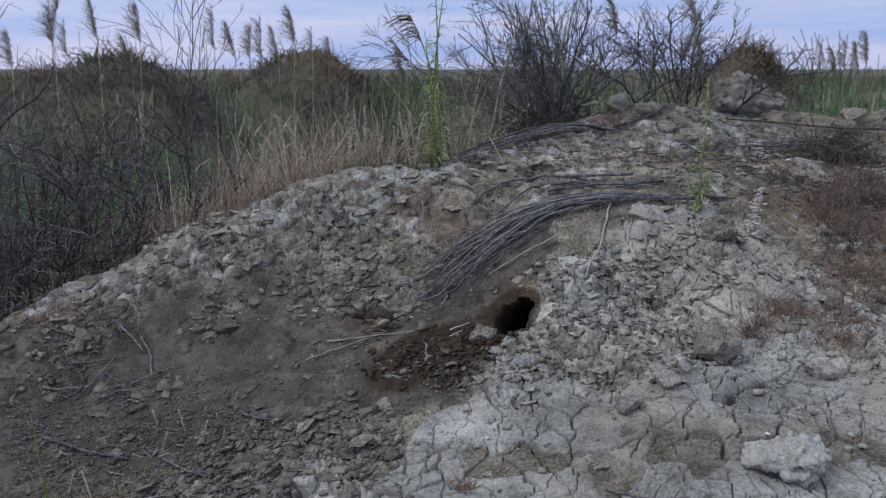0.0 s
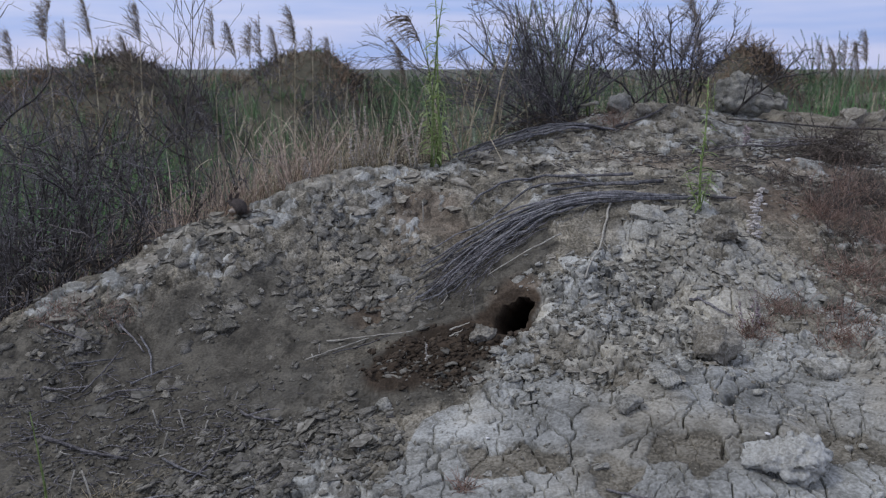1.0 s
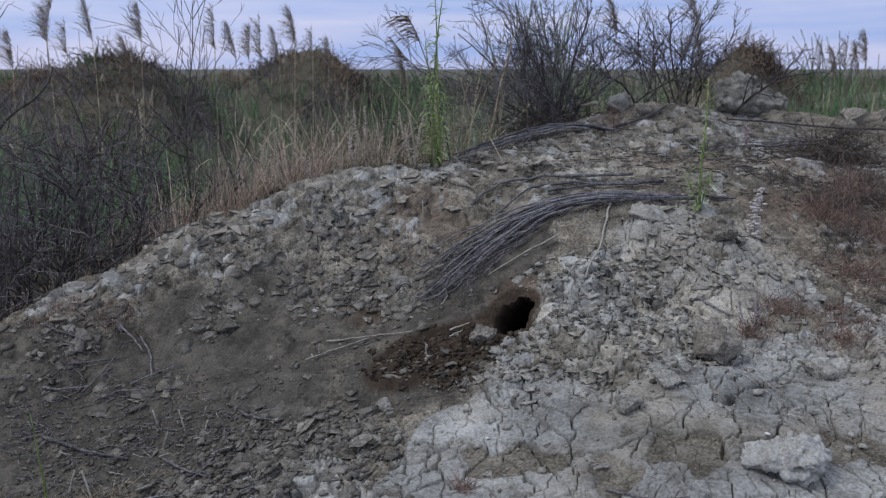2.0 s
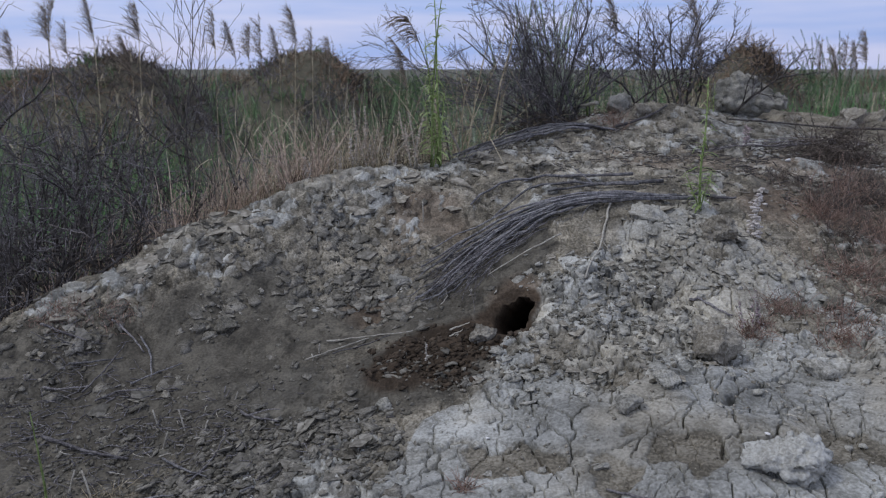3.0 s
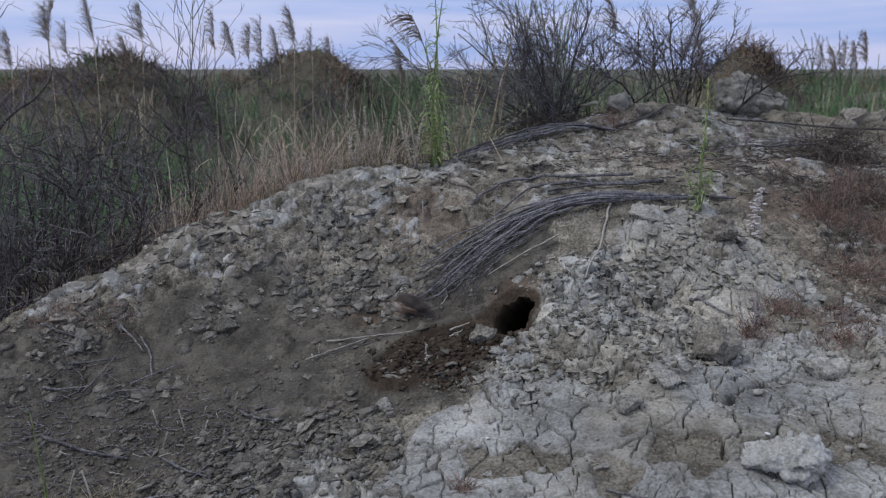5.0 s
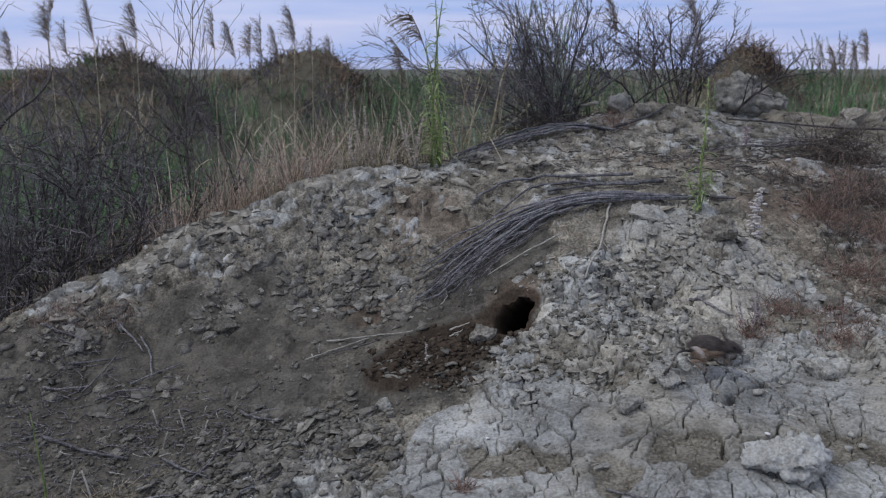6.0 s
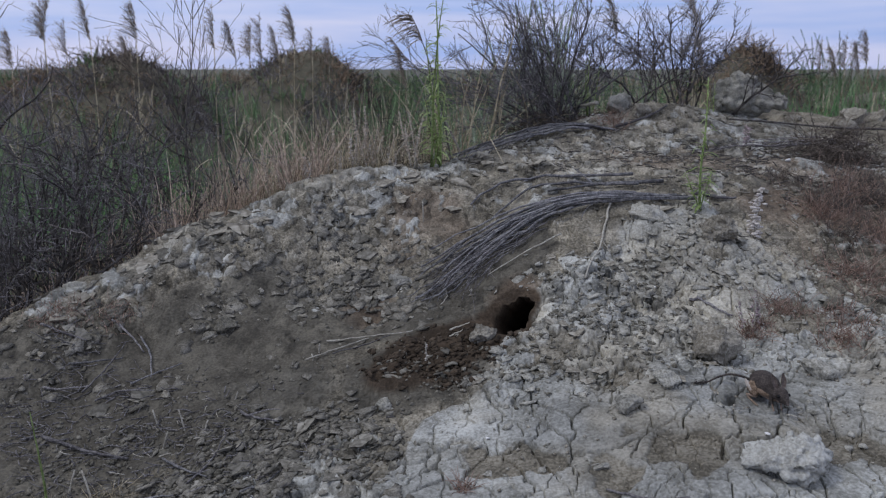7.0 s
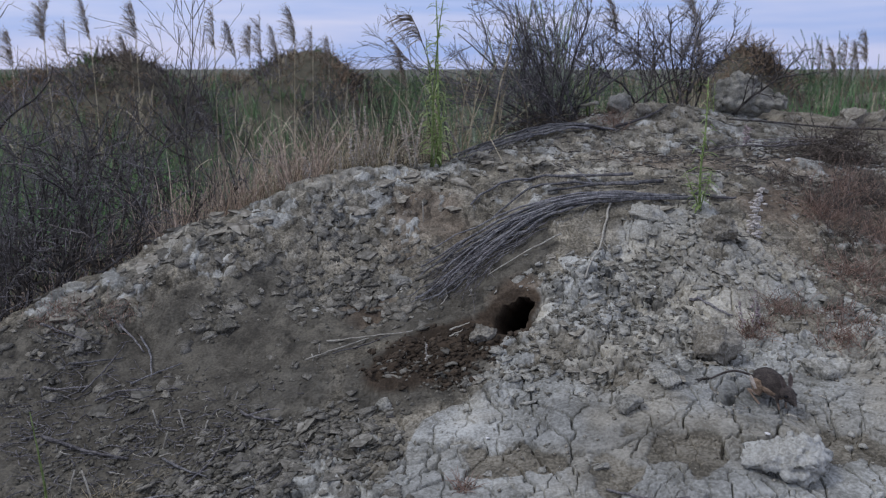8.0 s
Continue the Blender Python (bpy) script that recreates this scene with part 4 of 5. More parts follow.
def build_clod(name, label, x, y, size, seed, mat=CLOD_GREY, sink=0.35, detail=4, turn=0, knobs=1.0):
    rng = np.random.default_rng(seed)
    bm = lumpy(rng, size, 0, detail, 0.35)
    bm.normal_update()
    o = Vector(rng.uniform(-9, 9, 3))
    big = max(size)
    for v in bm.verts:
        p = v.co / big
        v.co += v.normal * big * knobs * (0.09 * noise.noise(p * 3 + o) + 0.09 * noise.noise(p * 8 + o) + 0.07 * noise.noise(p * 18 + o) + 0.04 * noise.noise(p * 40 + o))
    me = bpy.data.meshes.new(name)
    bm.to_mesh(me)
    bm.free()
    me.materials.append(mat)
    me.shade_smooth()
    ob = new(name, me)
    ob.matrix_basis = pose(x, y, floor_at(x, y) + size[2] * (1 - 2 * sink), 0, 0, turn)
    return tagged(ob, label, "clod")


build_clod("clay_block", "large pale eroded clay block on the mound top", 1.175, 3.40, (0.19, 0.12, 0.090), 301, CLOD_GREY, sink=0.14, detail=5, knobs=1.0)
build_clod("clay_block", "low pale clay lump behind the brush", 1.90, 3.55, (0.09, 0.08, 0.06), 302, CLOD_MIXED)
build_clod("clay_block", "pale clay lump beside the dry shrub", 0.67, 3.30, (0.085, 0.06, 0.05), 303, sink=0.3)
for i, (x, y, w, h) in enumerate([(1.54, 3.30, 0.06, 0.04), (1.66, 3.48, 0.075, 0.05), (1.78, 3.52, 0.05, 0.04), (1.12, 3.42, 0.07, 0.045), (1.42, 3.52, 0.05, 0.03), (0.74, 3.22, 0.05, 0.03), (0.80, 3.10, 0.045, 0.025)]):
    build_clod("clay_block", "weathered clay lump on the rim of the mound", x, y, (w, w * 0.8, h), 380 + i, CLOD_MIXED, sink=0.3, turn=i * 50)
build_clod("earth_clod", "big brown clod with a crumbling underside", 0.535, 1.63, (0.066, 0.058, 0.050), 354, CLOD_MIXED, 0.25, 5, 30)
build_clod("earth_clod", "rounded brown clod on the clay slope", 0.69, 2.06, (0.050, 0.045, 0.043), 305, CLOD_MIXED, 0.25, 5)
build_clod("clay_block", "smooth grey clay block beside the twigs", 0.545, 2.20, (0.058, 0.05, 0.036), 306)
build_clod("earth_clod", "pale clod on the lip of the burrow", 0.085, 1.785, (0.031, 0.027, 0.028), 307, CLOD_MIXED, 0.15, 5)
build_clod("clay_block", "whitish slab of broken mud crust", 0.53, 1.25, (0.085, 0.060, 0.034), 338, PALE_CRUST, 0.30, 5, 20)
build_clod("earth_clod", "grey clod on the cracked clay", 0.33, 1.44, (0.032, 0.028, 0.02), 309)
build_clod("earth_clod", "pale clod at the foot of the twigs", -0.115, 2.125, (0.03, 0.026, 0.022), 310, sink=0.25)
build_clod("earth_clod", "small pale stone above the scrape", -0.15, 2.075, (0.014, 0.012, 0.010), 311, sink=0.2)
build_clod("earth_clod", "brown clod on the cracked clay", 0.42, 1.50, (0.034, 0.028, 0.020), 312, CLOD_GREY, 0.4)
build_clod("earth_clod", "round brown clod in the hollow", -0.53, 1.98, (0.028, 0.026, 0.022), 313, CLOD_BROWN, 0.25)
build_clod("earth_clod", "grey clod among the dry weeds", 0.72, 1.55, (0.035, 0.03, 0.024), 314, CLOD_GREY, 0.3)
build_clod("earth_clod", "pinkish clod among the dry weeds", 0.86, 1.80, (0.03, 0.028, 0.02), 315, CLOD_BROWN, 0.3)
build_clod("earth_clod", "grey clod below the burrow", -0.115, 1.615, (0.022, 0.02, 0.016), 316)


# ---- cut twigs and sticks ----
def along(points, lift):
    """Points on the ground, raised by lift: (x, y) pairs to places."""
    z = floors(points)
    return np.array([(p[0], p[1], h + e) for p, h, e in zip(points, z, lift)])


def curve_through(points, n):
    points = np.asarray(points, float)
    t = np.linspace(0, 1, len(points))
    u = np.linspace(0, 1, n)
    out = np.stack([np.interp(u, t, points[:, k]) for k in range(points.shape[1])], 1)
    for _ in range(2):
        out[1:-1] = (out[:-2] + 2 * out[1:-1] + out[2:]) / 4
    return out


def build_twig_pile(name, label, spine, count, seed, width, height, r, mat, start=(0.0, 0.35), stop=(0.6, 1.0), fray=0.06):
    rng = np.random.default_rng(seed)
    path = curve_through(spine, 24)
    x, y = path[0]
    z = floor_at(x, y)
    thing = base_of(name, x, y, z, label, "brushwood")
    side = np.gradient(path, axis=0)
    side = np.stack([-side[:, 1], side[:, 0]], 1)
    side /= np.linalg.norm(side, axis=1, keepdims=True)
    ground_z = floors(path)
    for _ in range(6):
        ground_z[1:-1] = (ground_z[:-2] + 2 * ground_z[1:-1] + ground_z[2:]) / 4
    for _ in range(count):
        a, b = rng.uniform(*start), rng.uniform(*stop)
        f = np.linspace(a, b, 14)
        at = f * 23
        o0, o1 = rng.normal(0, width * 0.55), rng.normal(0, width)
        off = o0 + (o1 - o0) * f + fray * f ** 2 * rng.normal(0, 0.6) + rng.normal(0, 0.003, 14) + 0.012 * np.sin(f * rng.uniform(4, 9) + rng.uniform(0, 6))
        h = rng.uniform(0.1, 1) * height
        pts = np.stack([np.interp(at, range(24), path[:, k]) + off * np.interp(at, range(24), side[:, k]) for k in (0, 1)]
                       + [np.interp(at, range(24), ground_z) + 0.010 + h * np.sin(math.pi * np.clip(f, 0.06, 0.97)) + rng.normal(0, 0.002, 14)], 1)
        rr = r * math.exp(rng.normal(-0.1, 0.4))
        twig = put_mesh("twig", *tubes([(pts - (x, y, z), np.linspace(rr, rr * 0.4, 14))], 5), mat, thing)
        for _ in range(rng.integers(0, 4)):
            i = rng.integers(4, 12)
            d = (pts[i + 1] - pts[i]) / np.linalg.norm(pts[i + 1] - pts[i]) + rng.normal(0, 0.3, 3) * (1, 1, 0.4)
            shoot = bent(rng, pts[i] - (x, y, z), d, rng.uniform(0.06, 0.16), 0.25, 0.08, 6)
            put_mesh("shoot", *tubes([(shoot, np.linspace(rr * 0.6, rr * 0.25, 6))], 4), mat, twig)
    return thing


SPINE = [(0.70, 2.31), (0.57, 2.31), (0.453, 2.26), (0.329, 2.248), (0.221, 2.22), (0.111, 2.14), (0.023, 2.096), (-0.062, 2.036), (-0.112, 2.038)]
build_twig_pile("brushwood_pile", "bundle of dark thin cut twigs lying down the bank", SPINE, 26, 401, 0.026, 0.040, 0.0036, BRUSH, (0.0, 0.5), (0.5, 1.0), 0.13)
build_twig_pile("brushwood_pile", "fine dark twigs matted over the soil", [(0.30, 2.22), (0.15, 2.13), (0.02, 2.06), (-0.06, 2.02)], 60, 402, 0.075, 0.026, 0.0014, TWIG_GREY, (0.0, 0.6), (0.5, 1.0), 0.11)
build_twig_pile("brushwood_pile", "grey twigs lying on the mound top", [(0.62, 3.05), (0.50, 3.03), (0.30, 2.96), (0.12, 2.86), (0.0, 2.78)], 18, 403, 0.035, 0.03, 0.0032, BRUSH, (0.0, 0.3), (0.6, 1.0), 0.06)
build_twig_pile("brushwood_pile", "dry twigs tangled across the mound top", [(1.6, 3.1), (1.3, 3.0), (1.05, 2.95), (0.85, 2.9)], 12, 404, 0.06, 0.03, 0.002, BUSH_TWIG, (0.0, 0.4), (0.5, 1.0), 0.08)


def build_stick(name, label, points, r, mat, lift=0.006, seed=1, fork=0):
    rng = np.random.default_rng(seed)
    p = curve_through(points, 12)
    z = floors(p)
    stiff = np.linspace(z[0], z[-1], 12)
    stiff = stiff + max(0.0, float(np.mean(z - stiff)))
    z = 0.75 * stiff + 0.25 * z if "straw" in name else 0.4 * stiff + 0.6 * z
    for _ in range(8):
        z[1:-1] = (z[:-2] + 2 * z[1:-1] + z[2:]) / 4
    z = np.maximum(z, floors(p) - 0.3 * lift)
    pts = np.concatenate([p, (z + lift)[:, None]], 1) + rng.normal(0, 0.0007, (12, 3))
    strands = [(pts, np.linspace(r, r * 0.55, 12) * rng.uniform(0.85, 1.15, 12))]
    for _ in range(fork):
        i = rng.integers(3, 9)
        d = (pts[i + 1] - pts[i]) / np.linalg.norm(pts[i + 1] - pts[i]) + rng.normal(0, 0.5, 3) * (1, 1, 0.3)
        strands.append((bent(rng, pts[i], d, rng.uniform(0.04, 0.1), 0.1, 0.08, 6), np.linspace(r * 0.6, r * 0.25, 6)))
    ob = put_mesh(name, *tubes(strands, 7), mat)
    return tagged(ob, label, "stick")


build_stick("stick", "arched dark stick above the brushwood", [(0.56, 2.50), (0.491, 2.528), (0.372, 2.58), (0.286, 2.585), (0.196, 2.529), (0.126, 2.47), (0.077, 2.376)], 0.0052, BRUSH, 0.012, 1, 1)
build_stick("stick", "curved bare stick above the brushwood", [(0.56, 2.42), (0.497, 2.429), (0.405, 2.462), (0.305, 2.50), (0.231, 2.443), (0.178, 2.37), (0.128, 2.266)], 0.0046, BRUSH, 0.010, 2, 2)
build_stick("forked_stick", "pale forked stick on the clay slope", [(0.455, 2.28), (0.42, 2.17), (0.385, 2.05), (0.33, 1.92)], 0.0033, TWIG_PALE, 0.008, 3, 2)
build_stick("straw_stalk", "long pale straw lying by the spoil", [(-0.27, 1.895), (-0.17, 1.88), (-0.07, 1.865)], 0.0022, TWIG_PALE, 0.008, 4)
build_stick("straw_stalk", "pale straw lying across the soil", [(-0.31, 1.82), (-0.24, 1.85), (-0.17, 1.875)], 0.0024, TWIG_PALE, 0.008, 5)
build_stick("straw_stalk", "thin grey straw below the scrape", [(-0.25, 1.83), (-0.17, 1.84), (-0.12, 1.86)], 0.0018, TWIG_GREY, 0.008, 6)
build_stick("stick", "weathered stick on the floor of the hollow", [(-0.84, 1.66), (-0.74, 1.62), (-0.63, 1.58)], 0.0045, TWIG_GREY, 0.006, 7)
build_stick("stick", "short stick beside the dry weeds", [(0.55, 1.83), (0.59, 1.80), (0.625, 1.77)], 0.0035, TWIG_GREY, 0.006, 8)
build_stick("root_stub", "thick bleached root at the foot of the green weed", [(0.70, 2.37), (0.76, 2.35), (0.82, 2.36)], 0.0065, TWIG_GREY, 0.006, 9)
build_stick("stick", "short grey stick in the hollow", [(-0.80, 1.98), (-0.74, 1.94), (-0.70, 1.90)], 0.003, TWIG_GREY, 0.006, 10)
build_stick("stick", "grey stick lying under the crest", [(-0.96, 1.95), (-0.90, 1.93), (-0.84, 1.92)], 0.0035, TWIG_GREY, 0.006, 11)
build_stick("stick", "thin stick on the cracked clay", [(0.37, 1.17), (0.31, 1.19), (0.26, 1.24)], 0.003, TWIG_GREY, 0.005, 12)
build_stick("straw_stalk", "curled pale straw above the spoil", [(0.005, 2.02), (0.012, 1.99), (-0.005, 1.95)], 0.002, TWIG_PALE, 0.010, 13)
build_stick("stick", "long dark stick across the mound top", [(1.75, 3.2), (1.45, 3.22), (1.2, 3.24), (1.05, 3.15)], 0.005, TWIG_DARK, 0.03, 14, 2)
build_stick("stick", "bare stick on the mound top", [(0.62, 3.1), (0.74, 3.16), (0.84, 3.24)], 0.006, TWIG_GREY, 0.01, 15, 1)
build_stick("stick", "pale stem leaning beside the shrub", [(0.57, 3.2), (0.55, 3.26), (0.5, 3.4)], 0.008, TWIG_PALE, 0.05, 16)


build_stick("stick", "long dark stick beside the brushwood", [(0.63, 2.42), (0.50, 2.45), (0.40, 2.44), (0.30, 2.41)], 0.006, BRUSH, 0.012, 17, 1)
build_stick("straw_stalk", "pale stalk lying under the brushwood", [(0.30, 2.12), (0.20, 2.06), (0.11, 2.01)], 0.0022, TWIG_PALE, 0.012, 18)
build_stick("straw_stalk", "pale husk beside the burrow clod", [(0.015, 1.83), (0.035, 1.83), (0.06, 1.835)], 0.0022, TWIG_PALE, 0.012, 19)
build_stick("straw_stalk", "short pale straw by the burrow clod", [(0.015, 1.79), (0.03, 1.80), (0.045, 1.81)], 0.0015, TWIG_PALE, 0.010, 20)
for i, line in enumerate([[(-0.86, 1.86), (-0.80, 1.87), (-0.74, 1.88)], [(-0.80, 1.78), (-0.77, 1.84), (-0.75, 1.92)], [(-0.72, 1.94), (-0.68, 1.89), (-0.66, 1.82)],
                          [(-0.90, 1.81), (-0.85, 1.79), (-0.79, 1.80)], [(-0.70, 1.80), (-0.66, 1.83), (-0.60, 1.86)], [(-0.76, 1.75), (-0.72, 1.78), (-0.65, 1.79)],
                          [(-0.55, 1.55), (-0.50, 1.50), (-0.44, 1.46)], [(-0.48, 1.44), (-0.44, 1.50), (-0.43, 1.58)], [(-0.62, 1.40), (-0.55, 1.43), (-0.49, 1.42)],
                          [(-0.42, 1.66), (-0.38, 1.62), (-0.33, 1.60)], [(-0.36, 1.38), (-0.32, 1.41), (-0.30, 1.46)]]):
    build_stick("stick", "thin broken grey stick in the hollow", line, (0.0030, 0.0022, 0.0026)[i % 3], (BRUSH, TWIG_GREY)[i % 2], 0.008, 40 + i, i % 2)


def build_stub(label, x, y, h, r, lean, seed):
    rng = np.random.default_rng(seed)
    pts = bent(rng, (x, y, floor_at(x, y) - 0.01), (*lean, 1), h, 0, 0.03, 6)
    return tagged(put_mesh("dry_stalk", *tubes([(pts, np.linspace(r, r * 0.7, 6))], 6), TWIG_PALE), label, "stalk")


build_stub("bleached broken stalk standing in the bank", -0.055, 2.34, 0.065, 0.0025, (0, 0.1), 1)
for i, (x, y, h) in enumerate([(-0.57, 1.60, 0.05), (-0.53, 1.64, 0.055), (-0.49, 1.62, 0.04), (-0.60, 1.68, 0.04), (-0.45, 1.72, 0.03), (-0.29, 1.83, 0.025), (-0.72, 1.50, 0.06), (-0.66, 1.47, 0.07)]):
    build_stub("short bleached broken stalk in the hollow", x, y, h, 0.0022, ((-1) ** i * 0.3, 0.1), 20 + i)


def litter(name, label, discs, count, seed, length, r, mat):
    """Loose bits of straw and twig, too small to pick apart."""
    rng = np.random.default_rng(seed)
    xy, size, turn = strewn(discs, count, seed, 0.3, 1.0, 1.0)
    z = floors(xy)
    strands = []
    for i in range(len(xy)):
        a = turn[i, 2]
        strands.append((bent(rng, (*xy[i], z[i] + 0.004), (math.cos(a), math.sin(a), rng.normal(0.08, 0.12)), length * size[i], 0.1, 0.12, 4), np.full(4, r * rng.uniform(0.5, 1.2))))
    return tagged(put_mesh(name, *tubes(strands, 4), mat), label, "litter", kind="stuff")


litter("twig_litter", "grey broken twig litter on the soil", [(-0.62, 1.58, 0.2), (-0.80, 1.92, 0.14), (-0.85, 1.70, 0.2), (-0.5, 1.62, 0.2), (-0.35, 1.62, 0.25), (-0.75, 1.85, 0.14)], 1800, 501, 0.05, 0.0012, TWIG_GREY)
litter("twig_litter", "dark broken twig litter on the mound top", [(0.35, 2.85, 0.35), (0.8, 2.7, 0.4), (1.2, 2.7, 0.4), (0.05, 2.10, 0.15), (0.2, 2.2, 0.2), (0.1, 2.02, 0.14), (-0.02, 1.98, 0.12)], 1500, 502, 0.06, 0.0014, TWIG_DARK)
litter("straw_litter", "pale straw bits on the mound", [(0.5, 2.75, 0.5), (1.1, 2.3, 0.4), (-0.6, 1.6, 0.25), (-0.5, 1.62, 0.2), (0.4, 1.7, 0.4)], 420, 503, 0.038, 0.0012, TWIG_PALE)


# ---- weeds ----
def build_green_weed(label, x, y, stems, seed, leaf_long=0.03, leafy=40, spread=0.03):
    rng = np.random.default_rng(seed)
    z = floor_at(x, y) - 0.01
    thing = base_of("green_weed", x, y, z, label, "plant", "green weeds")
    a = np.linspace(0, 1, 5)
    leaf = None
    for k, (h, lx, ly) in enumerate(stems):
        pts = bent(rng, (rng.normal(0, spread * 0.5), rng.normal(0, spread * 0.4), 0), (lx, ly, 1), h, 0.0, 0.03, 9)
        stem = put_mesh("stem", *tubes([(pts, np.linspace(0.0045, 0.0015, 9) * (h / 0.5) ** 0.5)], 6), FRESH_GREEN, thing)
        for i in range(int(leafy * h / 0.4)):
            f = 0.12 + 0.88 * (i + rng.uniform(0, 1)) / (leafy * h / 0.4)
            j = min(int(f * 8), 7)
            p = pts[j] + (pts[j + 1] - pts[j]) * (f * 8 - j)
            if leaf is None:
                q = np.stack([0 * a, leaf_long * a, leaf_long * (0.55 * a - 0.75 * a * a)], 1)
                leaf = put_mesh("leaf", *blades([q], [leaf_long * np.array((0.06, 0.12, 0.14, 0.09, 0.02))], [(1, 0, 0)]), FRESH_GREEN, stem)
                ob = leaf
            else:
                ob = new("leaf", leaf.data)
                ob.parent = stem
            s = rng.uniform(0.6, 1.25) * (1.2 - 0.6 * f)
            ob.matrix_basis = Matrix.LocRotScale(p, Euler((rng.uniform(-0.3, 0.5), rng.uniform(-0.4, 0.4), rng.uniform(0, 6.28))), (s, s, s))
    return thing


WEED_TALL = build_green_weed("tall bright green leafy weed on the crest", -0.02, 2.72, [(0.55, -0.02, 0), (0.52, 0.03, 0), (0.40, -0.10, 0.05), (0.24, 0.16, 0), (0.22, -0.22, 0.05)], 601, 0.058, 36)
build_green_weed("thin green leafy weed beside the root", 0.69, 2.27, [(0.36, 0.02, 0), (0.12, 0.25, 0), (0.11, -0.3, 0)], 602, 0.044, 60, 0.01)
build_green_weed("small green weed growing in the dry shrub", 0.57, 3.30, [(0.24, 0.0, 0), (0.20, 0.1, 0), (0.22, -0.1, 0)], 603, 0.03, 30)
build_green_weed("thin green shoot at the foot of the hollow", -0.735, 1.455, [(0.19, -0.08, 0)], 604, 0.02, 8, 0.004)
build_green_weed("small green sprig at the shrub foot", 1.02, 3.32, [(0.12, 0.0, 0), (0.09, 0.2, 0)], 605, 0.02, 30)


def build_arching_reed(label, x, y, tip, seed, plume=0.12):
    """A dead reed that leans over, its plume hanging from the tip."""
    rng = np.random.default_rng(seed)
    z = floor_at(x, y) - 0.02
    thing = base_of("arching_reed", x, y, z, label, "reed")
    end = np.array(tip) - (x, y, z)
    f = np.linspace(0, 1, 10)[:, None]
    pts = end * f + np.array((0.25, 0, 0.10)) * np.linalg.norm(end) * 0.6 * f * (1 - f) + rng.normal(0, 0.003, (10, 3)) * f
    put_mesh("stem", *tubes([(pts, np.linspace(0.0034, 0.0014, 10))], 5), SHRUB_TWIG, thing)
    m = 46
    g = rng.uniform(0.82, 1, m)
    p = np.stack([np.interp(g * 9, range(10), pts[:, k]) for k in range(3)], 1)
    d = np.array((-0.9, 0, 0.35)) + rng.normal(0, 0.22, (m, 3))
    hairs = bent_many(rng, p, d, plume * rng.uniform(0.4, 1.0, m), np.full(m, 1.3), 0.05, 6)
    put_mesh("plume", *tubes([(h, np.linspace(0.0015, 0.0005, 6)) for h in hairs], 3, False), PLUME, thing, "drooping brown plume")
    return thing


ARCHING = build_arching_reed("dead reed arching over with a drooping brown plume", 0.03, 3.02, (-0.115, 3.05, 1.58), 641)
build_arching_reed("dead broken reed stem hooked at its tip", 0.08, 3.06, (-0.185, 3.05, 1.50), 642, 0.03)


def build_spike_weed(label, x, y, spikes, seed, mat, fluff=0.0068):
    """A dry woolly weed: stiff stems set with felted knobs."""
    rng = np.random.default_rng(seed)
    z = floor_at(x, y) - 0.005
    thing = base_of("woolly_weed", x, y, z, label, "plant", "dry woolly weeds")
    for h, lx, ly in spikes:
        pts = bent(rng, (rng.normal(0, 0.006), rng.normal(0, 0.006), 0), (lx, ly, 1), h, 0, 0.04, 7)
        stem = put_mesh("stem", *tubes([(pts, np.linspace(0.0022, 0.0015, 7))], 5), TWIG_PALE, thing)
        verts, faces, at = [], [], 0
        for i in range(int(h / 0.0038)):
            f = 0.2 + 0.8 * (i / (h / 0.0038))
            j = min(int(f * 6), 5)
            p = pts[j] + (pts[j + 1] - pts[j]) * (f * 6 - j)
            v, t = KNOBS[rng.integers(0, 10)]
            size = fluff * rng.uniform(0.55, 1.1)
            verts.append(v * size + p + rng.normal(0, 1, 3) * fluff * (0.75 if f < 0.7 else 0.3))
            faces.append(t + at)
            at += len(v)
        put_mesh("spike", np.concatenate(verts), np.concatenate(faces), mat, stem, "felted pale flower spike")
    return thing


WOOL = material("grey_wool", [(0.44, 0.39, 0.35), (0.57, 0.52, 0.47), (0.69, 0.64, 0.59)], 80, 0.95, 0.5, 0.15)
SEED = material("dry_seed", [(0.34, 0.27, 0.20), (0.50, 0.41, 0.32), (0.64, 0.55, 0.45)], 80, 0.95, 0.3, 0.2)
PINK_WOOL = material("pinkish_wool", [(0.24, 0.18, 0.18), (0.36, 0.28, 0.28), (0.46, 0.38, 0.37)], 80, 0.95, 0.5, 0.2)
build_spike_weed("pale grey woolly dry weed with two spikes", 0.785, 2.11, [(0.135, -0.12, -0.1), (0.10, 0.22, -0.1), (0.06, 0.05, -0.1), (0.05, -0.2, -0.1)], 611, WOOL, 0.0085)
build_spike_weed("pinkish dry woolly weed", 0.655, 1.73, [(0.10, 0.0, 0), (0.07, 0.15, 0), (0.08, -0.12, 0), (0.05, 0.2, 0)], 612, PINK_WOOL, 0.004)
build_spike_weed("small pale woolly spike in the spoil", -0.04, 1.745, [(0.048, -0.02, 0)], 613, WOOL, 0.0038)
build_spike_weed("small pale woolly spike by the straw", -0.275, 1.86, [(0.028, 0.0, 0)], 614, WOOL, 0.003)
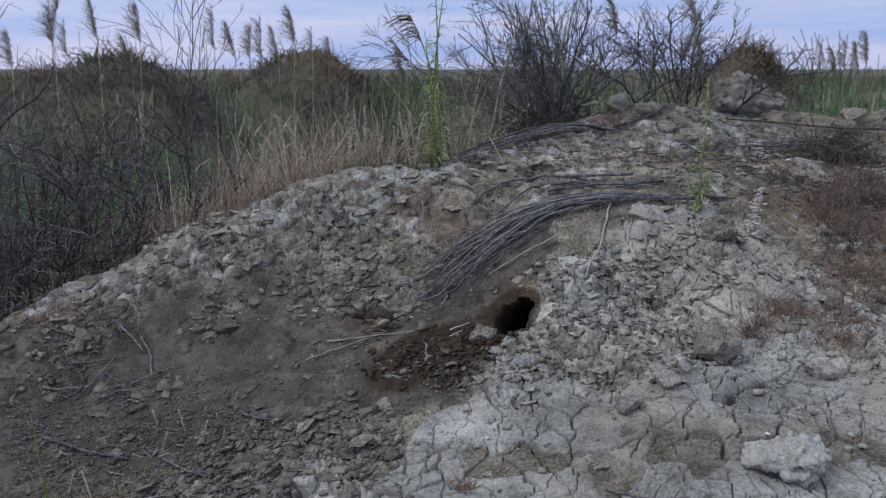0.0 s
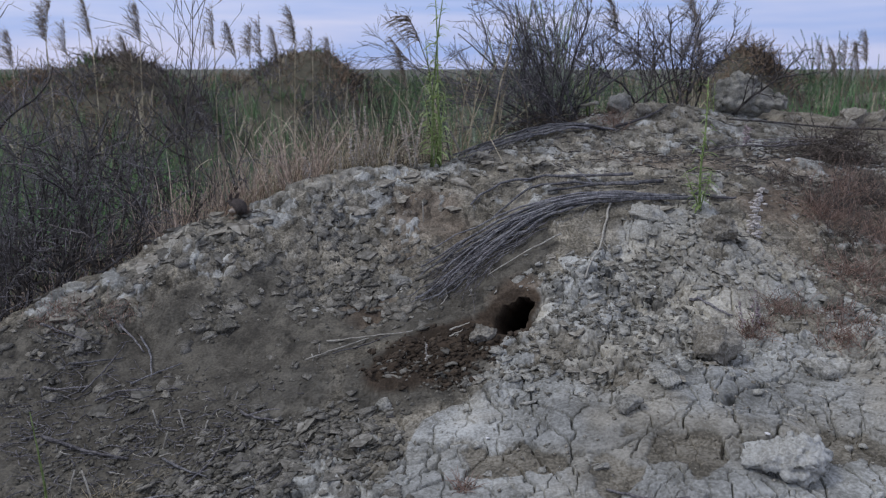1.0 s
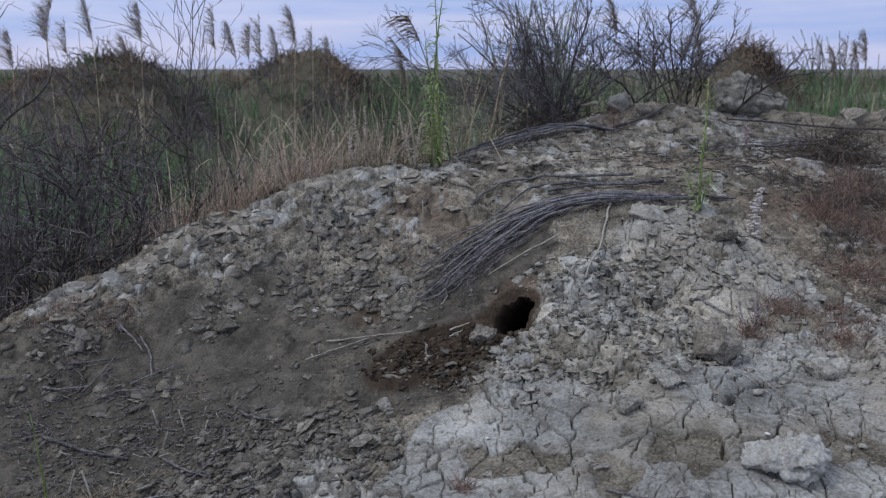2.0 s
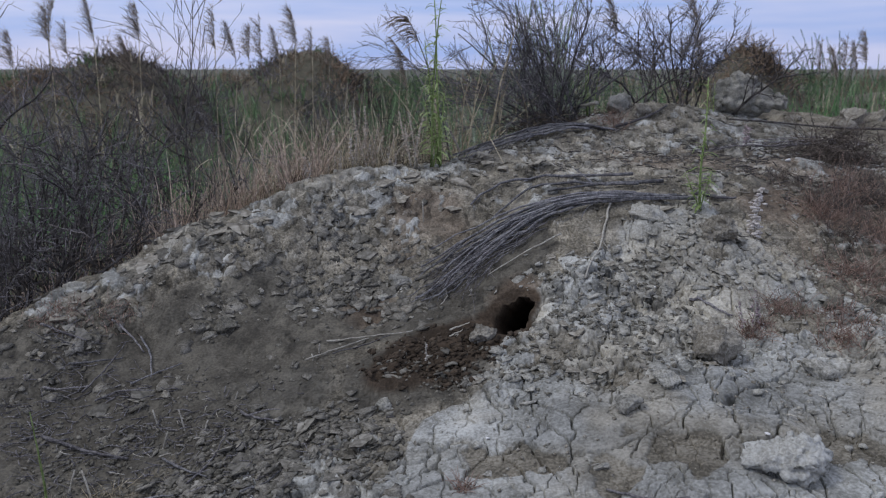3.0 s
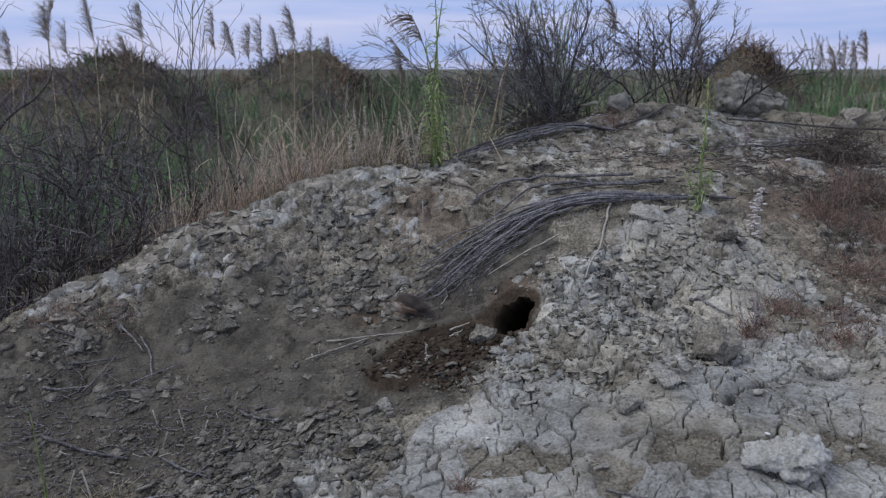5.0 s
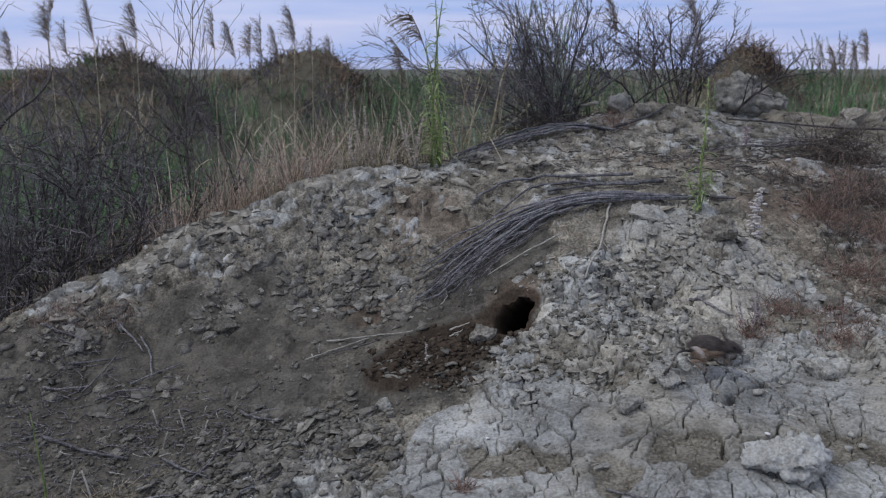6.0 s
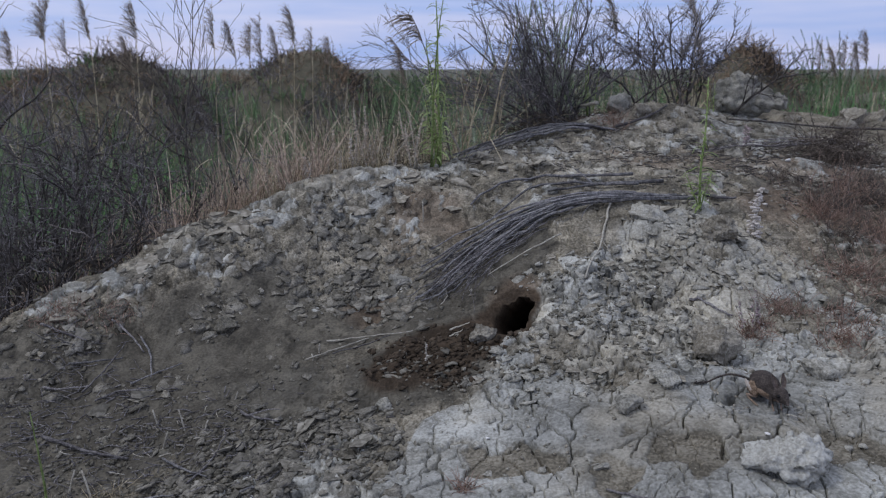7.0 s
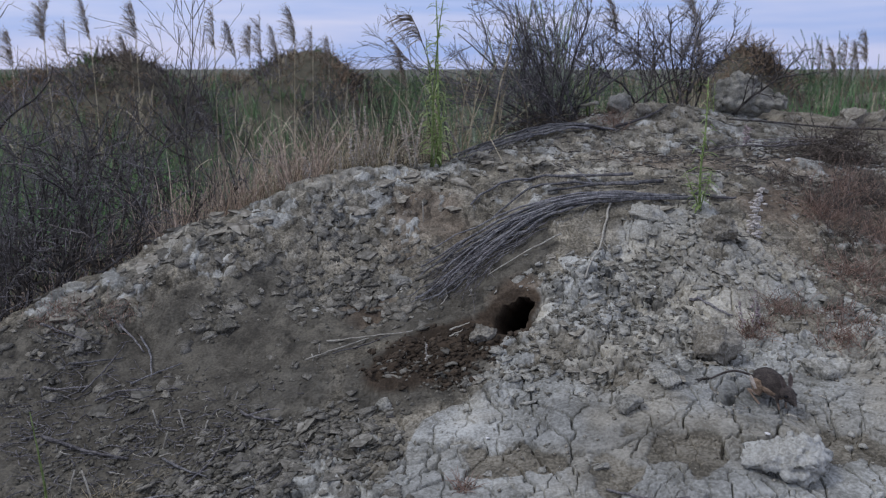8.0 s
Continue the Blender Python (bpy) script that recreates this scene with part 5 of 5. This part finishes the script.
for i, (x, y, h) in enumerate([(-0.285, 2.66, 0.10), (-0.225, 2.68, 0.08), (-0.16, 2.70, 0.075), (-0.33, 2.72, 0.09), (-0.42, 2.62, 0.08)]):
    build_spike_weed("pale woolly dry weed behind the crest", x, y, [(h, -0.12, 0), (h * 0.8, 0.1, 0)], 620 + i, WOOL, 0.005)
rng = np.random.default_rng(77)
for i in range(44):
    x, y = rng.uniform(-0.82, -0.08), rng.uniform(2.64, 2.95)
    build_spike_weed("pale dry seeding weed behind the crest", x, y, [(rng.uniform(0.10, 0.20), rng.normal(0, 0.15), 0), (rng.uniform(0.07, 0.14), rng.normal(0, 0.2), 0)], 680 + i, SEED, 0.0045)
build_spike_weed("greyish woolly stump on the mound top", 1.06, 3.0, [(0.09, 0.0, 0), (0.08, 0.03, 0)], 630, PINK_WOOL, 0.007)


def build_dry_reed(x, y, h, lean, seed):
    """A dead bent reed with hanging leaves."""
    rng = np.random.default_rng(seed)
    z = floor_at(x, y) - 0.02
    thing = base_of("dead_reed", x, y, z, "dead straw-coloured reed with hanging leaves", "reed", "dead reeds behind the crest")
    pts = bent(rng, (0, 0, 0), (lean, 0, 1), h, 0.5, 0.04, 10)
    put_mesh("stem", *tubes([(pts, np.linspace(0.004, 0.0015, 10))], 5), STRAW, thing)
    for k in range(12):
        i = rng.integers(3, 10)
        a = rng.uniform(0, 6.28)
        q = bent(rng, pts[i], (math.cos(a), math.sin(a) * 0.5, 0.7), rng.uniform(0.13, 0.28), 3.0, 0.08, 8)
        put_mesh("leaf", *blades([q], [np.array((0.5, 1, 1, 1, 0.8, 0.6, 0.4, 0.1)) * 0.006], [(-math.sin(a), math.cos(a), 0)]), STRAW, thing)
    return thing


for i, (x, y, h, lean) in enumerate([(-0.36, 3.3, 0.62, -0.25), (-0.45, 3.2, 0.48, -0.2), (-0.62, 3.1, 0.45, 0.2), (-0.58, 3.4, 0.55, 0.15), (-0.25, 3.4, 0.5, 0.2), (-0.75, 3.2, 0.42, -0.1), (-0.40, 3.6, 0.6, 0.3), (-0.30, 3.15, 0.42, -0.35)]):
    build_dry_reed(x, y, h, lean, 690 + i)


def build_low_weed(label, x, y, w, h, count, seed, mat):
    rng = np.random.default_rng(seed)
    z = floor_at(x, y)
    thing = base_of("dry_tuft", x, y, z, label, "plant", "dry tufts")
    q = rng.normal(0, 0.4, (count, 2)) * w
    p = np.concatenate([q, (floors(q + (x, y)) - z)[:, None]], 1)
    d = np.concatenate([rng.normal(0, 0.7, (count, 2)), np.ones((count, 1))], 1)
    paths = bent_many(rng, p, d, h * rng.uniform(0.4, 1.1, count), np.full(count, 0.5), 0.16, 6)
    tagged(put_mesh("stems", *tubes([(s, np.linspace(0.0009, 0.0004, 6)) for s in paths], 3, False), mat, thing), kind="stuff")
    return thing


DRY_RED = material("reddish_stalk", [(0.17, 0.11, 0.085), (0.27, 0.18, 0.14), (0.38, 0.28, 0.22)], 60, 0.9, 0.0, 0.4)
for i, (x, y, w, h, c) in enumerate([(0.66, 1.72, 0.035, 0.03, 120), (0.82, 1.66, 0.05, 0.03, 150), (0.85, 1.74, 0.06, 0.03, 130), (0.75, 1.80, 0.05, 0.04, 110), (0.98, 1.95, 0.09, 0.06, 160),
                                     (1.15, 2.15, 0.10, 0.07, 200), (1.05, 2.3, 0.10, 0.06, 180), (0.035, 1.285, 0.015, 0.03, 40), (-0.93, 1.99, 0.07, 0.02, 200),
                                     (-0.80, 2.0, 0.06, 0.02, 120), (1.2, 2.5, 0.1, 0.08, 160), (0.62, 3.12, 0.05, 0.05, 120), (1.0, 1.7, 0.05, 0.03, 80)]):
    build_low_weed("low reddish dry tuft on the clay", x, y, w * 1.2, h * 1.5, c, 640 + i, DRY_RED)
for i, (x, y, w, h, c) in enumerate([(-0.70, 1.42, 0.04, 0.05, 60), (-0.62, 1.45, 0.05, 0.04, 50), (-0.76, 1.38, 0.04, 0.06, 60)]):
    build_low_weed("low straw tuft at the foot of the hollow", x, y, w, h, c, 660 + i, STRAW)


for i, (x, y, w, h, c) in enumerate([(1.12, 2.36, 0.10, 0.10, 150), (1.28, 2.46, 0.12, 0.11, 170), (1.22, 2.20, 0.10, 0.10, 150), (1.04, 2.14, 0.08, 0.08, 110), (1.34, 2.62, 0.12, 0.10, 150), (1.02, 2.55, 0.10, 0.06, 110)]):
    build_low_weed("low tuft of dark brown dead stems", x, y, w, h, c, 710 + i, TANGLE)


def build_tangle(label, x, y, size, count, seed, mat):
    """A heap of tangled dry stems."""
    rng = np.random.default_rng(seed)
    z = floor_at(x, y)
    thing = base_of("tumbleweed", x, y, z, label, "brushwood")
    p = rng.normal(0, 0.45, (count, 3)) * size
    p[:, 2] = np.abs(p[:, 2])
    paths = bent_many(rng, p, rng.normal(0, 1, (count, 3)) * (1, 1, 0.5), rng.uniform(0.06, 0.2, count), np.full(count, 0.4), 0.35, 8)
    g = floors(paths.reshape(-1, 3)[:, :2] + (x, y)) - z
    paths.reshape(-1, 3)[:, 2] = np.maximum(paths.reshape(-1, 3)[:, 2], g + 0.004)
    tagged(put_mesh("stems", *tubes([(s, np.linspace(0.0013, 0.0006, 8)) for s in paths], 3, False), mat, thing), kind="stuff")
    return thing


build_tangle("dark heap of tangled dry stems on the mound", 1.34, 2.90, (0.13, 0.11, 0.11), 620, 671, TANGLE)
build_tangle("brown tangle of dry stems behind the crest", -0.21, 2.92, (0.20, 0.10, 0.24), 560, 672, TANGLE)
build_tangle("grey brush heap at the foot of the dry shrub", 0.42, 3.35, (0.2, 0.1, 0.1), 500, 673, TANGLE)

# ---- white scraps ----
SHELL = material("white_shell", [(0.60, 0.58, 0.54), (0.72, 0.70, 0.67), (0.80, 0.79, 0.77)], 90, 0.6, 0.3)
for i, (x, y, r) in enumerate([(0.486, 1.894, 0.009), (1.124, 2.768, 0.014), (-0.105, 2.09, 0.008), (0.545, 1.335, 0.006), (0.08, 1.42, 0.005), (-0.235, 1.50, 0.005),
                               (-0.13, 2.11, 0.009), (-0.86, 2.12, 0.006), (0.075, 1.80, 0.009)]):
    build_clod("shell_scrap", "small white scrap of shell on the soil", x, y, (r, r * 0.8, r * 0.45), 700 + i, SHELL, 0.1, 2, i * 40)


# ---- the jerboa ----
FUR = material("sandy_fur", [(0.032, 0.026, 0.023), (0.060, 0.049, 0.043), (0.11, 0.09, 0.079)], 90, 0.95, 0.8, fine=5)
FUR_FLANK = material("tawny_fur", [(0.13, 0.09, 0.06), (0.22, 0.155, 0.105), (0.33, 0.245, 0.175)], 90, 0.95, 0.8, fine=5)
FUR_PALE = material("white_fur", [(0.34, 0.285, 0.23), (0.45, 0.39, 0.33), (0.56, 0.50, 0.44)], 120, 0.95, 0.6)
FUR_BUFF = material("buff_fur", [(0.17, 0.12, 0.085), (0.26, 0.19, 0.14), (0.33, 0.25, 0.19)], 120, 0.95, 0.6)
FUR_TIP = material("fur_tips", [(0.035, 0.029, 0.026), (0.09, 0.075, 0.064), (0.19, 0.16, 0.13)], 90, 0.9, 0.0, 0.5)
SKIN = material("ear_skin", [(0.07, 0.052, 0.045), (0.11, 0.085, 0.072), (0.16, 0.125, 0.105)], 90, 0.8, 0.2)
EYE_BLACK = material("wet_black_eye", [(0.004, 0.004, 0.004), (0.006, 0.005, 0.005), (0.01, 0.008, 0.007)], 50, 0.08, 0.0)


def loft(spine, sizes, sides=14, squash=1.0):
    """A closed skin round a spine of places, with half-widths and half-heights."""
    spine = curve_through(spine, 26)
    sizes = curve_through(sizes, 26)
    sizes[0], sizes[-1] = sizes[0] * 0.3, sizes[-1] * 0.3
    way = np.gradient(spine, axis=0)
    way /= np.linalg.norm(way, axis=1, keepdims=True)
    side = np.tile((1.0, 0, 0), (26, 1))
    up = np.cross(side, way)
    up /= np.linalg.norm(up, axis=1, keepdims=True)
    a = 2 * np.pi * np.arange(sides) / sides
    v = spine[:, None] + np.cos(a)[None, :, None] * side[:, None] * sizes[:, None, :1] + np.sin(a)[None, :, None] * up[:, None] * sizes[:, None, 1:]
    v = np.concatenate([spine[:1], v.reshape(-1, 3), spine[-1:]])
    k = 1 + np.arange(26 * sides).reshape(26, sides)
    k2 = np.roll(k, -1, axis=1)
    f = np.stack([k[:-1], k2[:-1], k2[1:], k[1:]], -1).reshape(-1, 4)
    return v[1:-1], f - 1


def build_jerboa():
    thing = base_of("jerboa", 0, 0, 0, "small brown jerboa with long ears and a long tail", "jerboa")
    put_mesh("body", *loft([(0, -0.050, 0.030), (0, -0.045, 0.036), (0, -0.025, 0.044), (0, 0.0, 0.045), (0, 0.022, 0.040), (0, 0.036, 0.038)],
                           [(0.008, 0.008), (0.022, 0.022), (0.029, 0.029), (0.027, 0.027), (0.020, 0.021), (0.013, 0.014)], 18), FUR, thing)
    put_mesh("flank", *loft([(0, -0.040, 0.029), (0, -0.02, 0.034), (0, 0.004, 0.036), (0, 0.028, 0.037)],
                            [(0.018, 0.008), (0.0295, 0.016), (0.0275, 0.016), (0.018, 0.010)], 16), FUR_FLANK, thing, "tawny flank fur")
    put_mesh("belly", *loft([(0, -0.036, 0.022), (0, -0.01, 0.022), (0, 0.022, 0.026), (0, 0.034, 0.030)],
                            [(0.008, 0.004), (0.018, 0.007), (0.013, 0.009), (0.008, 0.006)], 14), FUR_BUFF, thing, "buff belly fur")
    head = put_mesh("head", *loft([(0, 0.026, 0.044), (0, 0.034, 0.046), (0, 0.046, 0.046), (0, 0.058, 0.041), (0, 0.068, 0.036), (0, 0.073, 0.034)],
                                  [(0.010, 0.010), (0.0175, 0.0165), (0.0175, 0.0165), (0.012, 0.012), (0.0065, 0.007), (0.003, 0.003)], 16), FUR, thing)
    put_mesh("nose", *loft([(0, 0.071, 0.035), (0, 0.0735, 0.0345), (0, 0.076, 0.034)], [(0.002, 0.002), (0.003, 0.0026), (0.0015, 0.0015)], 8), SKIN, head, "pinkish nose")
    for s in (-1, 1):
        base, tip = np.array((s * 0.010, 0.036, 0.058)), np.array((s * 0.015, 0.020, 0.088))
        f = np.linspace(0, 1, 9)
        w = 0.0075 * np.sin(np.pi * (0.12 + 0.86 * f)) ** 0.7
        ang = np.linspace(-1.25, 1.25, 7)
        outer = np.array([[base + (tip - base) * t + (ww * math.sin(g) * 1.0, ww * (0.55 - 0.75 * math.cos(g)), 0) for g in ang] for t, ww in zip(f, w)])
        inner = outer + np.array((0, 0.0012, 0.0))
        k = np.arange(63).reshape(9, 7)
        q = np.stack([k[:-1, :-1], k[:-1, 1:], k[1:, 1:], k[1:, :-1]], -1).reshape(-1, 4)
        edge = np.concatenate([k[:, 0], k[-1, 1:], k[:-1, -1][::-1], k[0, 1:-1][::-1]])
        e2 = np.roll(edge, -1)
        faces = np.concatenate([q, q[:, ::-1] + 63, np.stack([edge, edge + 63, e2 + 63, e2], -1)])
        put_mesh("ear", np.concatenate([outer.reshape(-1, 3), inner.reshape(-1, 3)]), faces, SKIN, head, "long thin upright ear")
        bm = bmesh.new()
        bmesh.ops.create_uvsphere(bm, u_segments=12, v_segments=8, radius=0.0043)
        bmesh.ops.translate(bm, vec=(s * 0.0145, 0.053, 0.047), verts=bm.verts)
        part("eye", bm, EYE_BLACK, head, "large shiny black eye")
        hairs = [(bent(np.random.default_rng(k + 5), (s * 0.006, 0.066, 0.036), (s * 1, 0.1 + 0.25 * k, 0.1 * k - 0.15), 0.030, 0.2, 0.03, 5), np.linspace(0.0003, 0.0001, 5)) for k in range(4)]
        put_mesh("whiskers", *tubes(hairs, 3), TWIG_DARK, head)
        # hind leg, hung at the hip
        leg = base_of("hind_leg", s * 0.019, -0.024, 0.034, "", "")
        leg.parent = thing
        put_mesh("thigh", *loft([(s * 0.001, -0.012, 0.010), (s * 0.005, -0.006, 0.004), (s * 0.008, 0.008, -0.006), (s * 0.008, 0.020, -0.014)],
                                [(0.006, 0.008), (0.011, 0.019), (0.010, 0.015), (0.005, 0.006)], 12), FUR_FLANK, leg)
        put_mesh("hip_stripe", *loft([(s * 0.0085, -0.026, 0.002), (s * 0.0150, -0.017, 0.007), (s * 0.0175, -0.004, 0.003), (s * 0.0165, 0.010, -0.005)],
                                     [(0.0016, 0.003), (0.0024, 0.0062), (0.0024, 0.0062), (0.0014, 0.003)], 8), FUR_PALE, leg, "white stripe on the haunch")
        put_mesh("shank", *loft([(s * 0.008, 0.020, -0.014), (s * 0.009, 0.004, -0.021), (s * 0.009, -0.014, -0.028)],
                                [(0.005, 0.005), (0.0038, 0.0042), (0.0028, 0.003)], 8), FUR_BUFF, leg)
        put_mesh("foot", *loft([(s * 0.009, -0.015, -0.029), (s * 0.010, 0.006, -0.031), (s * 0.011, 0.026, -0.0325), (s * 0.011, 0.034, -0.0325)],
                               [(0.0028, 0.003), (0.0026, 0.0022), (0.0036, 0.002), (0.002, 0.001)], 8), FUR_BUFF, leg, "long buff hind foot")
        LEGS.append(leg)
        arm = base_of("foreleg", s * 0.010, 0.026, 0.030, "", "")
        arm.parent = thing
        put_mesh("upper", *loft([(0, -0.002, 0.006), (s * 0.003, 0.004, -0.004), (s * 0.002, 0.010, -0.013)], [(0.005, 0.006), (0.004, 0.005), (0.0026, 0.003)], 8), FUR, arm)
        put_mesh("paw", *loft([(s * 0.002, 0.010, -0.013), (s * 0.001, 0.014, -0.021), (s * 0.001, 0.019, -0.027)], [(0.0026, 0.003), (0.002, 0.002), (0.0022, 0.0014)], 8), FUR_BUFF, arm, "small buff forepaw")
    rng = np.random.default_rng(9)
    # short coat over back and head
    for name, owner, y0, y1, count, mat in (("coat", "body", -0.046, 0.030, 1300, FUR_TIP), ("coat", "head", 0.030, 0.062, 500, FUR_TIP)):
        skin = next(o for o in thing.children if o.name.split(".")[0] == owner)
        v = np.array([q.co[:] for q in skin.data.vertices])
        nrm = np.array([q.normal[:] for q in skin.data.vertices])
        keep = np.where((v[:, 1] > y0) & (v[:, 1] < y1))[0]
        i = rng.choice(keep, count)
        j = i + rng.integers(0, 2, count)
        j = np.where(j < len(v), j, i)
        f = rng.uniform(0, 1, (count, 1))
        p, d = v[i] * f + v[j] * (1 - f), nrm[i] * 0.6 + np.array((0, -0.9, -0.1)) + rng.normal(0, 0.2, (count, 3))
        hairs = bent_many(rng, p, d, rng.uniform(0.004, 0.008, count), np.full(count, 0.5), 0.05, 3)
        tagged(put_mesh(name, *tubes([(h, (0.00042, 0.0003, 0.0001)) for h in hairs], 3, False), mat, skin, "short brown fur"), kind="stuff")
    line = curve_through([(0, -0.046, 0.030), (0.022, -0.066, 0.038), (0.052, -0.080, 0.042), (0.080, -0.090, 0.030), (0.098, -0.098, 0.014), (0.118, -0.108, 0.010)], 22)
    tail = put_mesh("tail", *tubes([(line, np.linspace(0.0034, 0.0018, 22))], 8), FUR, thing, "long thin tail")
    tuft = [(bent(rng, line[17 + rng.integers(0, 5)], line[-1] - line[-4] + rng.normal(0, 0.006, 3), 0.016, 0.2, 0.05, 4), np.linspace(0.0007, 0.0002, 4)) for _ in range(70)]
    put_mesh("tuft", *tubes(tuft, 3), TWIG_DARK, tail, "dark tail tuft")
    return thing


LEGS = []
JERBOA = build_jerboa()
JERBOA.scale = (0.76, 0.76, 0.76)


# ---- what moves ----
# the jerboa: seconds, x, y, height over the soil, heading, pitch up
HOPS = [(0.0, -0.162, 1.904, 0.01, 86, 5), (0.1, -0.177, 1.912, 0.01, 78, 8), (0.2, -0.208, 1.958, 0.02, 55, 20), (0.3, -0.251, 1.987, 0.03, 52, 14), (0.4, -0.326, 2.031, 0.03, 45, 18),
        (0.5, -0.395, 2.12, 0.015, 42, 16), (0.6, -0.465, 2.148, 0.008, 48, 10), (0.7, -0.47, 2.163, 0.02, 30, 25), (0.8, -0.507, 2.233, 0.03, 28, 30), (0.9, -0.523, 2.263, 0.03, 28, 22),
        (1.0, -0.581, 2.366, 0.0, 35, 8), (1.1, -0.572, 2.385, 0.008, 30, -5), (1.2, -0.59, 2.46, 0.004, 10, -25), (1.5, -0.58, 2.6, 0.0, -30, -15), (1.9, -0.54, 2.68, 0.0, -75, 0),
        (2.4, -0.47, 2.72, 0.0, -105, 5), (2.8, -0.455, 2.7, 0.0, -140, 10), (3.1, -0.45, 2.68, 0.01, -165, 15), (3.2, -0.432, 2.67, 0.062, -172, 25), (3.4, -0.456, 2.65, 0.125, -178, 20),
        (3.5, -0.454, 2.64, 0.122, -182, 8), (3.6, -0.453, 2.61, 0.077, -184, -10), (3.7, -0.444, 2.5, 0.012, -184, -30), (3.8, -0.425, 2.272, 0.022, -182, -35), (3.9, -0.425, 2.215, 0.01, -170, -30),
        (4.0, -0.417, 2.195, 0.004, -150, -12), (4.1, -0.413, 2.192, 0.004, -135, -8), (4.3, -0.391, 2.195, 0.004, -125, -8), (4.4, -0.37, 2.194, 0.01, -112, 5), (4.5, -0.356, 2.19, 0.018, -115, 0),
        (4.6, -0.3, 2.154, 0.015, -128, -12), (4.7, -0.238, 2.093, 0.01, -122, -8), (4.85, -0.16, 2.03, 0.04, -120, 5), (5.0, -0.08, 1.945, 0.004, -120, -10), (5.15, -0.01, 1.85, 0.05, -115, 8),
        (5.3, 0.09, 1.735, 0.004, -105, -5), (5.45, 0.2, 1.695, 0.06, -95, 12), (5.6, 0.31, 1.65, 0.006, -92, 0), (5.7, 0.395, 1.62, 0.04, -95, 10), (5.8, 0.471, 1.551, 0.01, -100, 5),
        (5.9, 0.489, 1.533, 0.018, -102, 8), (6.0, 0.504, 1.521, 0.025, -105, 2), (6.1, 0.523, 1.49, 0.028, -118, -5), (6.2, 0.547, 1.471, 0.02, -128, -12), (6.3, 0.561, 1.468, 0.012, -134, -16),
        (6.4, 0.579, 1.453, 0.004, -153, -14), (6.5, 0.586, 1.452, 0.0, -159, -10), (6.8, 0.584, 1.45, 0.0, -161, -9), (7.0, 0.585, 1.452, 0.0, -163, -8), (7.5, 0.586, 1.462, 0.0, -162, -8),
        (7.8, 0.586, 1.459, 0.002, -160, -9), (8.0, 0.588, 1.446, 0.01, -155, -14)]
# how far the nearest reeds lean with the gusts, in degrees, each half second
GUST_NEAR = (1.3, 0.5, -0.45, -0.55, -0.2, 0.1, 0.25, -0.1, -0.25, 0.1, 0.2, 0.25, 0.2, -0.45, -0.9, -1.25, -0.9)
GUST_LONE = (0.2, 0.0, 0.2, 0.8, 0.5, 0.2, 0.0, 0.0, 0.8, 1.4, 0.8, 0.0, -0.7, -1.0, -0.7, -0.7, -0.7)


def motions():
    ground_z = floors([(x, y) for _, x, y, _, _, _ in HOPS])
    walk(JERBOA, [(t, pose(x, y, z + up - 0.001, pitch, 0, turn)) for (t, x, y, up, turn, pitch), z in zip(HOPS, ground_z)])
    # the hind legs stretch back in each leap and fold again on landing
    for leg in LEGS:
        home = leg.matrix_basis.copy()
        walk(leg, [(t, home @ pose(0, 0, 0, -min(55, 1100 * up), 0, 0)) for t, _, _, up, _, _ in HOPS])
    # reeds nod in the light wind, each in its own time
    for i, reed in enumerate(REED_THINGS):
        home = reed.matrix_basis.copy()
        turn = home.to_euler().z
        push = (0.16, 0.10, 0.2, 0.12, 0.08, 0.1)[i % 6]
        rows = []
        for k in range(17):
            t = 0.5 * k
            if i < 3:
                a = GUST_NEAR[k] * (1.0, 0.9, 0.8)[i]
            elif i == 3:
                a = GUST_LONE[k]
            else:
                a = push * math.sin(0.9 * t + 1.3 * i) + 0.4 * push * math.sin(2.3 * t + 2.1 * i)
            rows.append((t, Matrix.Translation(home.translation) @ pose(0, 0, 0, 0.2 * a, a, 0) @ Matrix.Rotation(turn, 4, "Z")))
        walk(reed, rows)
    # the arching reed and the tall weed sway a little
    for thing, push, lag in ((ARCHING, 0.9, 0.4), (WEED_TALL, 0.25, 1.1)):
        home = thing.matrix_basis.copy()
        walk(thing, [(0.5 * k, home @ pose(0, 0, 0, 0, -push * math.sin(0.8 * k * 0.5 - lag) - 0.3 * push * math.sin(1.05 * k + lag), 0)) for k in range(17)])


motions()
